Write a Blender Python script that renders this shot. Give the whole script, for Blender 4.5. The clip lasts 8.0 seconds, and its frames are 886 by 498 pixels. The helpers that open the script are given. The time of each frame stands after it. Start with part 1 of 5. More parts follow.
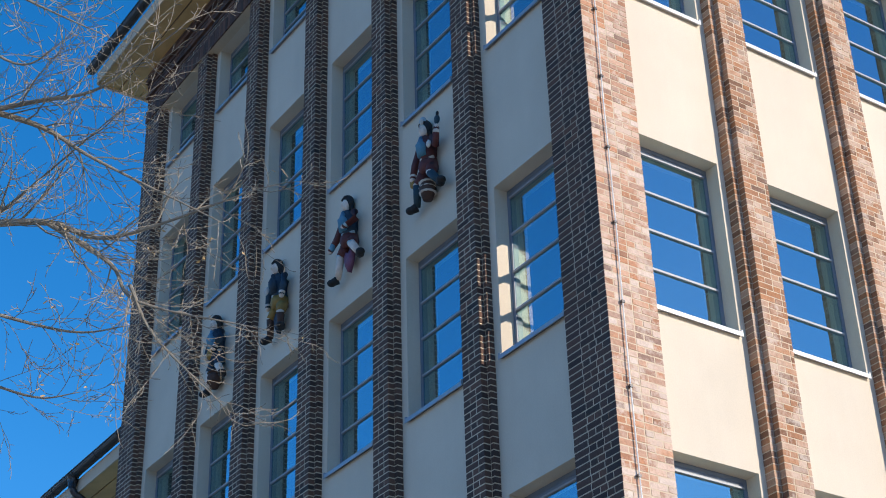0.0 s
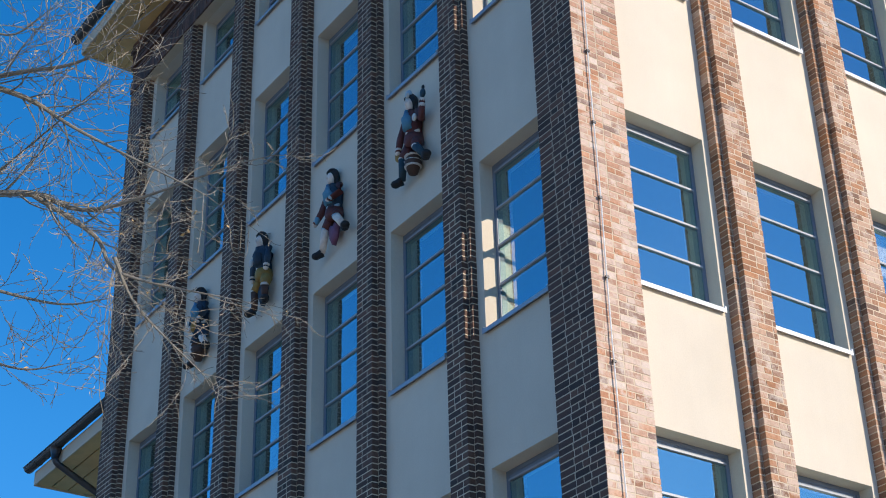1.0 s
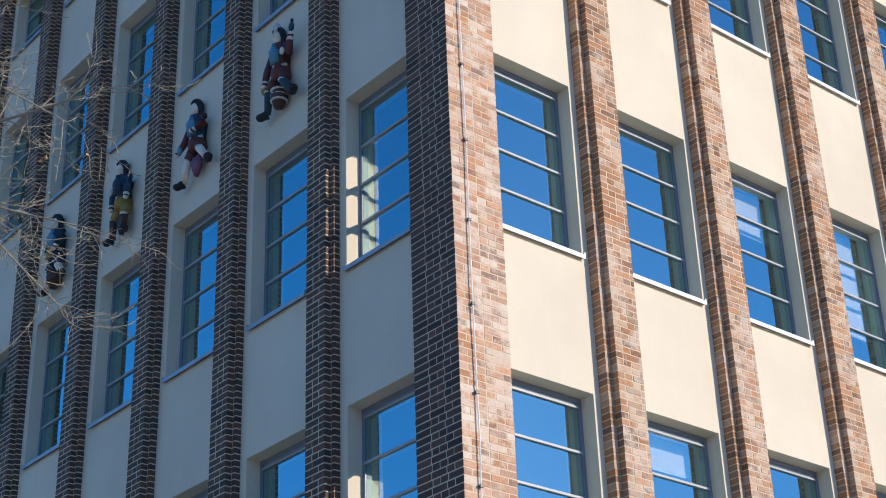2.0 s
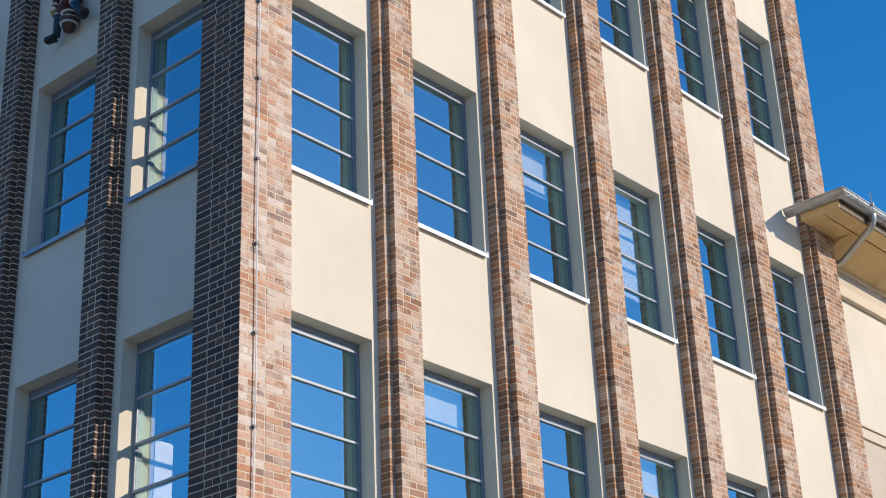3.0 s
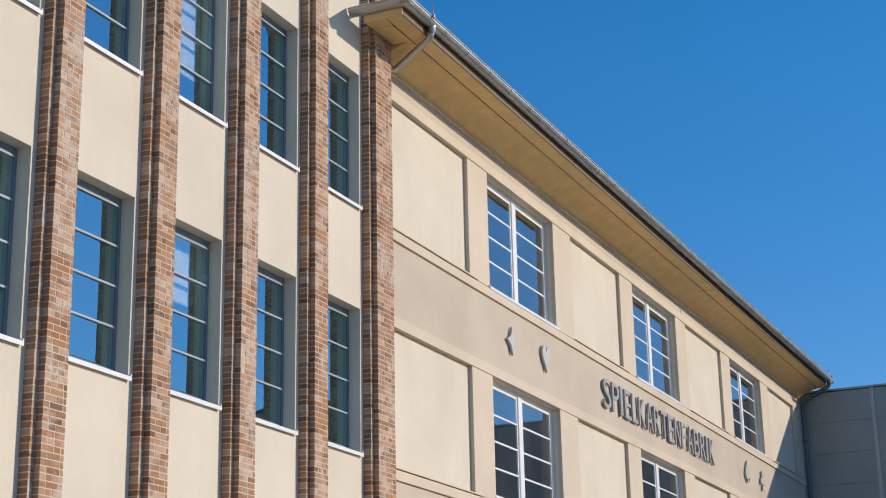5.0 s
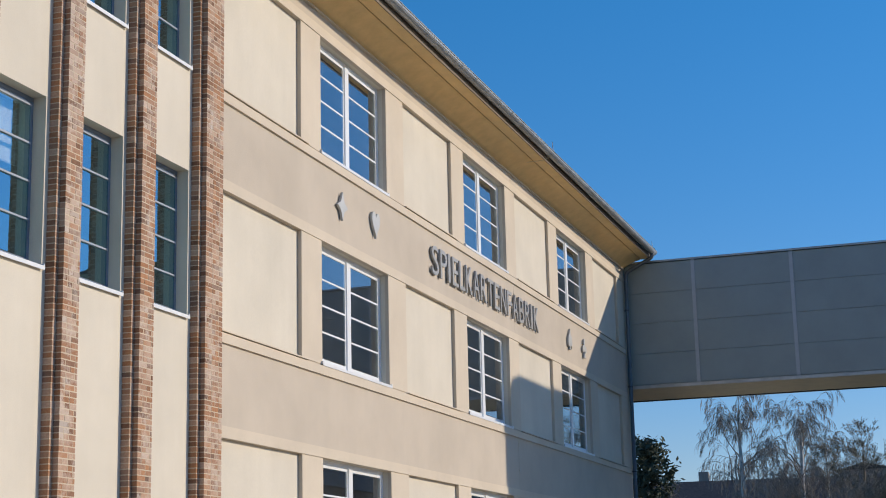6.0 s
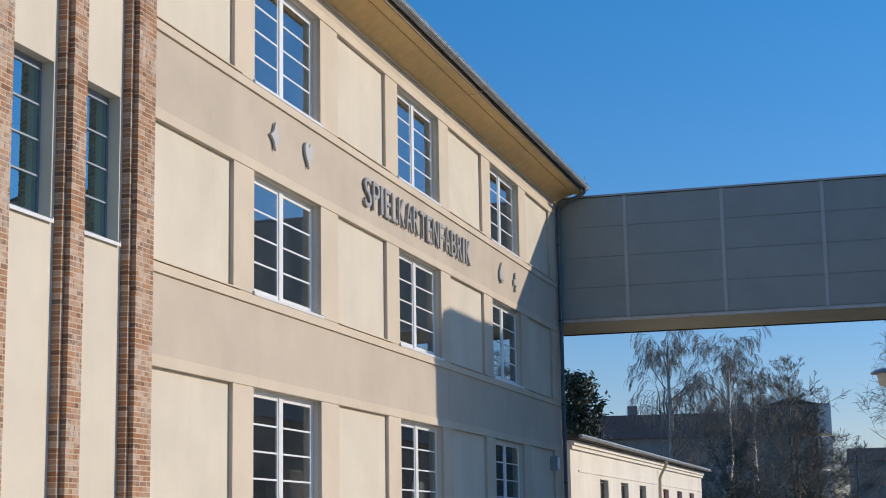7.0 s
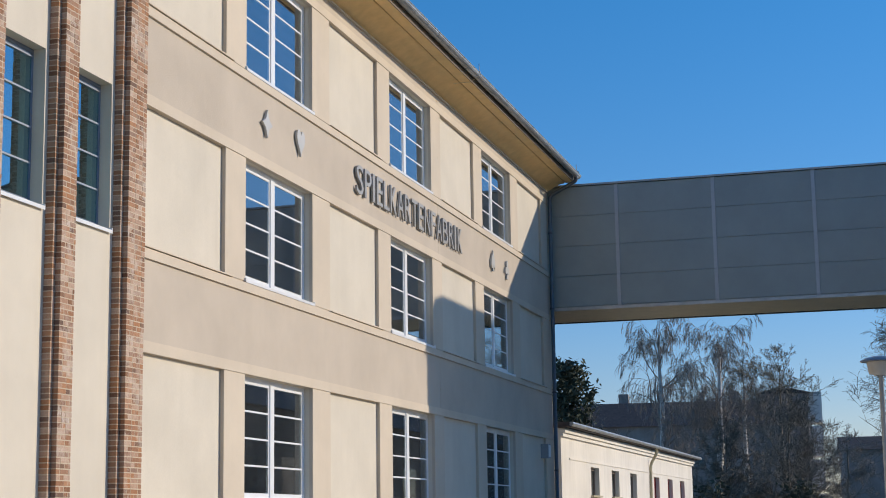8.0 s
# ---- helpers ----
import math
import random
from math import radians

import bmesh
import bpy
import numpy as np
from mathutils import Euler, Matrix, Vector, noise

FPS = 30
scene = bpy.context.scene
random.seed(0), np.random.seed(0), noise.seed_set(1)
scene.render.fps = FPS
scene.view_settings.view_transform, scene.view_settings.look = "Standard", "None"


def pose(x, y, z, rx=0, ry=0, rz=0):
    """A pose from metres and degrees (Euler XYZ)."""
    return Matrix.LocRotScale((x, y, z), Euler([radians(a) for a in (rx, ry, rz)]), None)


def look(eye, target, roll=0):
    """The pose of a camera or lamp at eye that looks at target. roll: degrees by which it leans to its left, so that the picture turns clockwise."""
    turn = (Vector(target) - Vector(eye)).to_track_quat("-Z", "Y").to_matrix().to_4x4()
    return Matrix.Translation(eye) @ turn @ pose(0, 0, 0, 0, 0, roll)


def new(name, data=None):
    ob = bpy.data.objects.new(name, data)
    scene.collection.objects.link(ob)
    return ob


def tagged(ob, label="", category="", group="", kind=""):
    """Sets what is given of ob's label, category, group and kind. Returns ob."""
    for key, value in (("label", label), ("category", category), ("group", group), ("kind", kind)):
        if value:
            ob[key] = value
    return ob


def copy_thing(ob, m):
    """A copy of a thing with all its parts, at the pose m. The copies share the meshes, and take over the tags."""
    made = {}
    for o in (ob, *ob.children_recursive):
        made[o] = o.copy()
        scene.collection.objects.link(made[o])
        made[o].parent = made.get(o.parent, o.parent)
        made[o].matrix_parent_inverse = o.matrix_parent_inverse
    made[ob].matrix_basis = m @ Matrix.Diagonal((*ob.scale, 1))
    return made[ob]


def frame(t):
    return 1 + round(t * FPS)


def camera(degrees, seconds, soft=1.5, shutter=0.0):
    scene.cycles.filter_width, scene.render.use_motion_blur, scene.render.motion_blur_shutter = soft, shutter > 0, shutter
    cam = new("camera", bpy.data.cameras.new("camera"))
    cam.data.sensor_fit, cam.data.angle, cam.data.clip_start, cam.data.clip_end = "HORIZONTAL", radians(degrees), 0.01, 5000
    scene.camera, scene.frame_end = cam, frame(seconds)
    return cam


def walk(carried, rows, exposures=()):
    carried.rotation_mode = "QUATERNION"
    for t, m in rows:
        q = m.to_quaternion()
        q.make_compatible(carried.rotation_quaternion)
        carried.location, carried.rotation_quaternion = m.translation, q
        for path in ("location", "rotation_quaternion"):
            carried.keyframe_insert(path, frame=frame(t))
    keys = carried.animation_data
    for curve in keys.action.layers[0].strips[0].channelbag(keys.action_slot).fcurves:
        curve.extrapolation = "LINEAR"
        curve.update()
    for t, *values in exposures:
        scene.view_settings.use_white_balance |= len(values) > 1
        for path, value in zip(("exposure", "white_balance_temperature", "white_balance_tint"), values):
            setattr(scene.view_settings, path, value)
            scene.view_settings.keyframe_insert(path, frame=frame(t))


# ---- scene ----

import itertools

# camera: seconds, eye, heading (to the left from +y), tilt, roll
ROWS = [
    (0.0, (-8.712, -10.011, 1.542), -34.69, 31.15, -1.72),
    (0.5, (-8.716, -10.014, 1.548), -34.73, 30.94, -1.70),
    (1.0, (-8.718, -10.016, 1.552), -35.29, 30.18, -1.58),
    (1.2, (-8.712, -10.018, 1.556), -35.84, 29.72, -1.65),
    (2.3, (-8.712, -10.016, 1.575), -43.18, 27.13, -2.30),
    (2.5, (-8.718, -10.009, 1.577), -44.89, 26.73, -2.45),
    (3.0, (-8.724, -10.009, 1.586), -49.09, 25.51, -2.42),
    (3.5, (-8.735, -10.015, 1.605), -53.45, 23.97, -2.10),
    (4.0, (-8.735, -10.030, 1.625), -57.86, 21.92, -1.75),
    (4.5, (-8.712, -10.018, 1.642), -62.26, 19.53, -1.58),
    (4.7, (-8.709, -10.035, 1.636), -63.71, 18.65, -1.39),
    (5.8, (-8.699, -10.070, 1.634), -70.29, 13.30, -1.27),
    (6.0, (-8.699, -10.077, 1.630), -71.59, 12.41, -1.33),
    (6.5, (-8.747, -10.124, 1.592), -73.41, 10.81, -1.13),
    (7.0, (-8.784, -10.136, 1.588), -73.90, 10.02, -0.97),
    (7.5, (-8.789, -10.161, 1.580), -74.12, 9.64, -0.87),
    (8.0, (-8.824, -10.159, 1.572), -74.18, 9.60, -0.88),
]


def aim(eye, heading, tilt, roll):
    a, b = radians(heading), radians(tilt)
    way = Vector((-math.sin(a) * math.cos(b), math.cos(a) * math.cos(b), math.sin(b)))
    return look(eye, Vector(eye) + way, roll)


cam = camera(30.43, 8.0, soft=1.0)
walk(cam, [(t, aim(eye, a, b, c)) for t, eye, a, b, c in ROWS], exposures=[(0.0, 0.90, 7380, 14), (3.0, 0.74, 7370, 12), (4.5, 0.53, 7550, 12), (6.0, 0.42, 7450, 12), (8.0, 0.42, 7450, 12)])

# ---- light ----
SUN_WAY = Vector((0.54, -1.0, 0.40)).normalized()
world = bpy.data.worlds.new("sky")
scene.world = world
world.use_nodes = True
wn = world.node_tree
sky = wn.nodes.new("ShaderNodeTexSky")
sky.sky_type, sky.sun_disc = "NISHITA", False
sky.sun_elevation = math.asin(SUN_WAY.z)
sky.sun_rotation = math.atan2(SUN_WAY.x, SUN_WAY.y)
sky.air_density, sky.dust_density, sky.ozone_density = 1.0, 0.16, 4.0
deep = wn.nodes.new("ShaderNodeHueSaturation")
deep.inputs["Saturation"].default_value = 1.32
tone = wn.nodes.new("ShaderNodeMix")
tone.data_type, tone.blend_type = "RGBA", "MULTIPLY"
tone.inputs[0].default_value, tone.inputs[7].default_value = 1.0, (0.81, 0.955, 1.04, 1)
wn.links.new(sky.outputs[0], deep.inputs["Color"])
wn.links.new(deep.outputs[0], tone.inputs[6])
# haze: the lowest degrees of the sky are a duller violet-blue
way, split_z, low_sky, haze = wn.nodes.new("ShaderNodeTexCoord"), wn.nodes.new("ShaderNodeSeparateXYZ"), wn.nodes.new("ShaderNodeValToRGB"), wn.nodes.new("ShaderNodeMix")
wn.links.new(way.outputs["Generated"], split_z.inputs[0])
wn.links.new(split_z.outputs["Z"], low_sky.inputs[0])
low_sky.color_ramp.elements[0].position, low_sky.color_ramp.elements[0].color = 0.03, (0.80, 0.65, 0.80, 1)
low_sky.color_ramp.elements[1].position, low_sky.color_ramp.elements[1].color = 0.40, (1, 1, 1, 1)
haze.data_type, haze.blend_type = "RGBA", "MULTIPLY"
haze.inputs[0].default_value = 1.0
wn.links.new(tone.outputs[2], haze.inputs[6])
wn.links.new(low_sky.outputs[0], haze.inputs[7])
wn.links.new(haze.outputs[2], wn.nodes["Background"].inputs[0])
wn.nodes["Background"].inputs[1].default_value = 0.13
sun = new("sun", bpy.data.lights.new("sun", "SUN"))
sun.data.energy, sun.data.angle, sun.data.color = 2.36, radians(0.53), (1.0, 0.94, 0.85)
sun.matrix_world = look(SUN_WAY * 80, (0, 0, 0))


# ---- materials ----
def material(name, rough=0.6, metal=0.0, spec=0.5):
    m = bpy.data.materials.new(name)
    m.use_nodes = True
    b = m.node_tree.nodes["Principled BSDF"]
    b.inputs["Roughness"].default_value, b.inputs["Metallic"].default_value = rough, metal
    b.inputs["Specular IOR Level"].default_value = spec
    return m, m.node_tree, b


def link(t, a, b):
    t.links.new(a, b)


def noise_node(t, scale, detail=4.0, rough=0.6, stretch=(1, 1, 1)):
    mp, n = t.nodes.new("ShaderNodeMapping"), t.nodes.new("ShaderNodeTexNoise")
    geo = t.nodes.new("ShaderNodeNewGeometry")
    link(t, geo.outputs["Position"], mp.inputs[0])
    mp.inputs["Scale"].default_value = stretch
    link(t, mp.outputs[0], n.inputs["Vector"])
    n.inputs["Scale"].default_value, n.inputs["Detail"].default_value, n.inputs["Roughness"].default_value = scale, detail, rough
    return n.outputs["Fac"]


def ramp(t, fac, stops):
    r = t.nodes.new("ShaderNodeValToRGB")
    link(t, fac, r.inputs[0])
    while len(r.color_ramp.elements) < len(stops):
        r.color_ramp.elements.new(0.5)
    for e, (p, c) in zip(r.color_ramp.elements, stops):
        e.position, e.color = p, (*c, 1)
    return r.outputs[0]


def mix(t, kind, fac, a, b):
    m = t.nodes.new("ShaderNodeMix")
    m.data_type, m.blend_type = "RGBA", kind
    for sock, v in ((m.inputs[0], fac), (m.inputs[6], a), (m.inputs[7], b)):
        if isinstance(v, bpy.types.NodeSocket):
            link(t, v, sock)
        elif isinstance(v, (int, float)):
            sock.default_value = v
        else:
            sock.default_value = (*v, 1)
    return m.outputs[2]


def bump(t, bsdf, fac, strength, dist):
    b = t.nodes.new("ShaderNodeBump")
    b.inputs["Strength"].default_value, b.inputs["Distance"].default_value = strength, dist
    link(t, fac, b.inputs["Height"])
    link(t, b.outputs[0], bsdf.inputs["Normal"])


def scaled(c, k):
    return tuple(min(1.0, v * k) for v in c)


def plaster(name, c, var=0.09, grain=0.35, streak=0.5, rough=0.9):
    """Painted render: broad blotches, faint vertical streaks and a fine grain."""
    m, t, b = material(name, rough, spec=0.2)
    big = ramp(t, noise_node(t, 0.55, 5), [(0.3, scaled(c, 1 - var)), (0.7, scaled(c, 1 + var * 0.6))])
    st = ramp(t, noise_node(t, 1.3, 6, 0.7, (2.6, 2.6, 0.22)), [(0.38, (0.80, 0.79, 0.77)), (0.62, (1, 1, 1))])
    col = mix(t, "MULTIPLY", streak, big, st)
    fine = ramp(t, noise_node(t, 60, 3), [(0.25, (0.86, 0.86, 0.86)), (0.7, (1, 1, 1))])
    link(t, mix(t, "MULTIPLY", 0.6, col, fine), b.inputs["Base Color"])
    bump(t, b, noise_node(t, 55, 4, 0.7), grain, 0.004)
    return m


def plain(name, c, rough=0.5, metal=0.0, var=0.12, scale=3.0, grain=0.1):
    m, t, b = material(name, rough, metal)
    col = ramp(t, noise_node(t, scale, 5, 0.65), [(0.3, scaled(c, 1 - var)), (0.7, scaled(c, 1 + var))])
    link(t, col, b.inputs["Base Color"])
    r = t.nodes.new("ShaderNodeMapRange")
    link(t, noise_node(t, scale * 7, 4), r.inputs[0])
    r.inputs[3].default_value, r.inputs[4].default_value = max(0.05, rough - 0.12), min(1, rough + 0.12)
    link(t, r.outputs[0], b.inputs["Roughness"])
    bump(t, b, noise_node(t, scale * 20, 3), grain, 0.003)
    return m


def brick_material(name, tones, bloom):
    """Fired clinker: each piece takes its own tone; some carry a chalky lime bloom, kept off sides that lie in shade.
    """
    m, t, b = material(name, 0.75, spec=0.3)
    info, geo = t.nodes.new("ShaderNodeObjectInfo"), t.nodes.new("ShaderNodeNewGeometry")
    add = t.nodes.new("ShaderNodeMath")
    add.operation = "ADD"
    link(t, info.outputs["Random"], add.inputs[0])
    link(t, geo.outputs["Random Per Island"], add.inputs[1])
    fr = t.nodes.new("ShaderNodeMath")
    fr.operation = "FRACT"
    link(t, add.outputs[0], fr.inputs[0])
    n = len(tones)
    base = ramp(t, fr.outputs[0], [(i / (n - 1), c) for i, c in enumerate(tones)])
    spots = ramp(t, noise_node(t, 38, 5, 0.7), [(0.3, (0.66, 0.62, 0.6)), (0.7, (1.12, 1.1, 1.08))])
    col = mix(t, "MULTIPLY", 0.8, base, spots)
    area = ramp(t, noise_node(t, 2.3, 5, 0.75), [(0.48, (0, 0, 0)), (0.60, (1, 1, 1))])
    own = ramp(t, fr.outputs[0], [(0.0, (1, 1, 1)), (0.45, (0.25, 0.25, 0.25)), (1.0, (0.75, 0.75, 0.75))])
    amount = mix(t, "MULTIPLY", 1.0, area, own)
    # bloom nearly gone off south-facing sides: shade on the flanks is in the colour
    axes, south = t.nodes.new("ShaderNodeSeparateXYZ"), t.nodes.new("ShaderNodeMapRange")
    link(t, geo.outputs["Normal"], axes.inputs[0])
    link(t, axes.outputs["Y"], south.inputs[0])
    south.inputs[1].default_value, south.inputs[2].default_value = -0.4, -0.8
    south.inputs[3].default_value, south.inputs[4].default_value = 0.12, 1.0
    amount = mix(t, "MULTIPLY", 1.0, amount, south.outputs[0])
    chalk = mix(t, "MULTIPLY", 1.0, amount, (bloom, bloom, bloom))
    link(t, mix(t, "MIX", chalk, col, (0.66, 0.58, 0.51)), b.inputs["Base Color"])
    bump(t, b, noise_node(t, 90, 4, 0.7), 0.5, 0.004)
    return m


def glass_material(name, mirror, tint, pale_lift, mirror_tint=(0.92, 0.97, 1.0)):
    """Window glass: clear, dimmed by its tint, with a coated face that mirrors the sky."""
    m = bpy.data.materials.new(name)
    m.use_nodes = True
    t = m.node_tree
    t.nodes.remove(t.nodes["Principled BSDF"])
    out = t.nodes["Material Output"]
    clear, gloss, mx = t.nodes.new("ShaderNodeBsdfTransparent"), t.nodes.new("ShaderNodeBsdfGlossy"), t.nodes.new("ShaderNodeMixShader")
    clear.inputs[0].default_value = (*tint, 1)
    gloss.inputs[0].default_value = (*mirror_tint, 1)
    gloss.inputs["Roughness"].default_value = 0.015
    fres, rng = t.nodes.new("ShaderNodeFresnel"), t.nodes.new("ShaderNodeMapRange")
    fres.inputs[0].default_value = 1.6
    link(t, fres.outputs[0], rng.inputs[0])
    rng.inputs[3].default_value, rng.inputs[4].default_value = mirror, 1.0
    link(t, rng.outputs[0], mx.inputs[0])
    link(t, clear.outputs[0], mx.inputs[1])
    link(t, gloss.outputs[0], mx.inputs[2])
    # pale diffuse film, put in to whiten the mirrored sky unevenly
    film, film_mix = t.nodes.new("ShaderNodeBsdfDiffuse"), t.nodes.new("ShaderNodeMixShader")
    film.inputs[0].default_value = (0.62, 0.63, 0.64, 1)
    amount = t.nodes.new("ShaderNodeMapRange")
    link(t, noise_node(t, 0.9, 4, 0.6, (1, 1, 0.5)), amount.inputs[0])
    amount.inputs[1].default_value, amount.inputs[2].default_value = 0.3, 0.7
    amount.inputs[3].default_value, amount.inputs[4].default_value = pale_lift * 0.5, pale_lift * 1.6
    link(t, amount.outputs[0], film_mix.inputs[0])
    link(t, mx.outputs[0], film_mix.inputs[1])
    link(t, film.outputs[0], film_mix.inputs[2])
    link(t, film_mix.outputs[0], out.inputs[0])
    bp = t.nodes.new("ShaderNodeBump")
    bp.inputs["Strength"].default_value, bp.inputs["Distance"].default_value = 0.05, 0.01
    link(t, noise_node(t, 1.1, 1), bp.inputs["Height"])
    link(t, bp.outputs[0], gloss.inputs["Normal"])
    return m


CREAM = plaster("cream_render", (0.71, 0.643, 0.535), streak=0.12)
BEIGE = plaster("beige_rough_render", (0.60, 0.515, 0.42), var=0.11, grain=0.9, streak=0.08)
PALE = plaster("pale_trim_render", (0.68, 0.583, 0.465), streak=0.1)
WHITE_WALL = plaster("white_render", (0.86, 0.82, 0.75), streak=0.4)
GREY_WALL = plaster("grey_render", (0.34, 0.30, 0.27), var=0.2)
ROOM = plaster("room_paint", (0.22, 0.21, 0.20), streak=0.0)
MORTAR = plaster("mortar", (0.72, 0.61, 0.46), var=0.15, streak=0.3)
MORTAR_TAN = plaster("tan_mortar", (0.64, 0.53, 0.40), var=0.15, streak=0.3)
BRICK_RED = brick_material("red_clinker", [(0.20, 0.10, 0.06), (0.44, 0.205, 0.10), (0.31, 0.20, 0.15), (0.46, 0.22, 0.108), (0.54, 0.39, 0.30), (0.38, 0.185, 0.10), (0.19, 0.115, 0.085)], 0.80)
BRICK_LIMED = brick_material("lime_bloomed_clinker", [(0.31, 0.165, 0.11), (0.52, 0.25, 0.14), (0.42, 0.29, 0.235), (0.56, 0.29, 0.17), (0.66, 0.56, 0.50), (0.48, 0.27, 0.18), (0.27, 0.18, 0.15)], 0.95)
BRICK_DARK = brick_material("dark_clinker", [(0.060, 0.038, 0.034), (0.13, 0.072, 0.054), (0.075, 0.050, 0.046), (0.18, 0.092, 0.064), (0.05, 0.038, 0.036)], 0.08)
BLUE_FRAME = plain("blue_grey_paint", (0.16, 0.21, 0.28), 0.35, var=0.06)
BAR = plain("pale_blue_grey_bar", (0.31, 0.345, 0.40), 0.4, 0.0, var=0.05)
WHITE_FRAME = plain("white_paint", (0.78, 0.79, 0.80), 0.35, var=0.04)
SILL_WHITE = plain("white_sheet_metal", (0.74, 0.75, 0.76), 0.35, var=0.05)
# white sill sheet with the west side's shade in its colour; also blind rails
SHADE_SILL_AND_RAIL = plain("shade_sill_and_rail_metal", (0.33, 0.37, 0.42), 0.4, 0.3)
ZINC = plain("weathered_zinc", (0.42, 0.43, 0.43), 0.42, 0.7, var=0.2, scale=2.0)
DARK_METAL = plain("dark_metal", (0.07, 0.07, 0.075), 0.45, 0.6)
LETTER = plain("letter_metal", (0.33, 0.332, 0.33), 0.5, 0.1, var=0.1)
SUIT = plain("pale_metal_plate", (0.47, 0.47, 0.46), 0.5, 0.1, var=0.06)
SOFFIT = plain("painted_boards", (0.74, 0.51, 0.235), 0.7, var=0.1)
PANEL = plain("grey_facade_panel", (0.30, 0.345, 0.335), 0.5, 0.1, var=0.07, scale=0.8)
PANEL_RIB = plain("light_grey_rib", (0.44, 0.465, 0.48), 0.45, 0.2, var=0.05)
LIP = plain("beige_sheet", (0.50, 0.44, 0.30), 0.6, var=0.08)
TILE = plain("dark_roof_tiles", (0.07, 0.055, 0.05), 0.8, var=0.3)
# unseen yard in a pale warm tone chosen to bounce light onto shaded sides
BOUNCE_GROUND = plain("pale_bounce_ground", (0.37, 0.315, 0.235), 0.9, var=0.25, scale=1.0, grain=0.5)
BLIND = plain("white_fabric", (0.70, 0.70, 0.68), 0.8, var=0.05)
RED_SHUTTER = plain("red_paint", (0.22, 0.035, 0.035), 0.5)
BARK = plain("grey_bark", (0.27, 0.24, 0.195), 0.9, var=0.3, scale=8, grain=0.6)
BARK_FAR = plain("brown_bark", (0.19, 0.155, 0.115), 0.9, var=0.3, scale=2)
BIRCH = plain("birch_bark", (0.55, 0.52, 0.47), 0.8, var=0.35, scale=3)
TWIG = plain("twig", (0.25, 0.22, 0.19), 0.9, var=0.3, scale=1)
DRY_LEAF = plain("dry_leaf", (0.55, 0.36, 0.16), 0.7, var=0.3, scale=20)
CONIFER = plain("conifer_needles", (0.06, 0.072, 0.042), 0.8, var=0.5, scale=1.5)
SHRUB = plain("shrub_leaves", (0.085, 0.085, 0.05), 0.8, var=0.5, scale=1.5)
GLASS_B = glass_material("sky_coated_glass", 0.43, (0.66, 0.69, 0.70), 0.010, (0.46, 0.90, 1.0))
CLEAR = bpy.data.materials.new("clear_glass_face")
CLEAR.use_nodes = True
CLEAR.node_tree.nodes.remove(CLEAR.node_tree.nodes["Principled BSDF"])
see = CLEAR.node_tree.nodes.new("ShaderNodeBsdfTransparent")
see.inputs[0].default_value = (0.97, 0.98, 0.98, 1)
link(CLEAR.node_tree, see.outputs[0], CLEAR.node_tree.nodes["Material Output"].inputs[0])
GLASS_W = glass_material("clear_window_glass", 0.24, (0.5, 0.54, 0.56), 0.015)


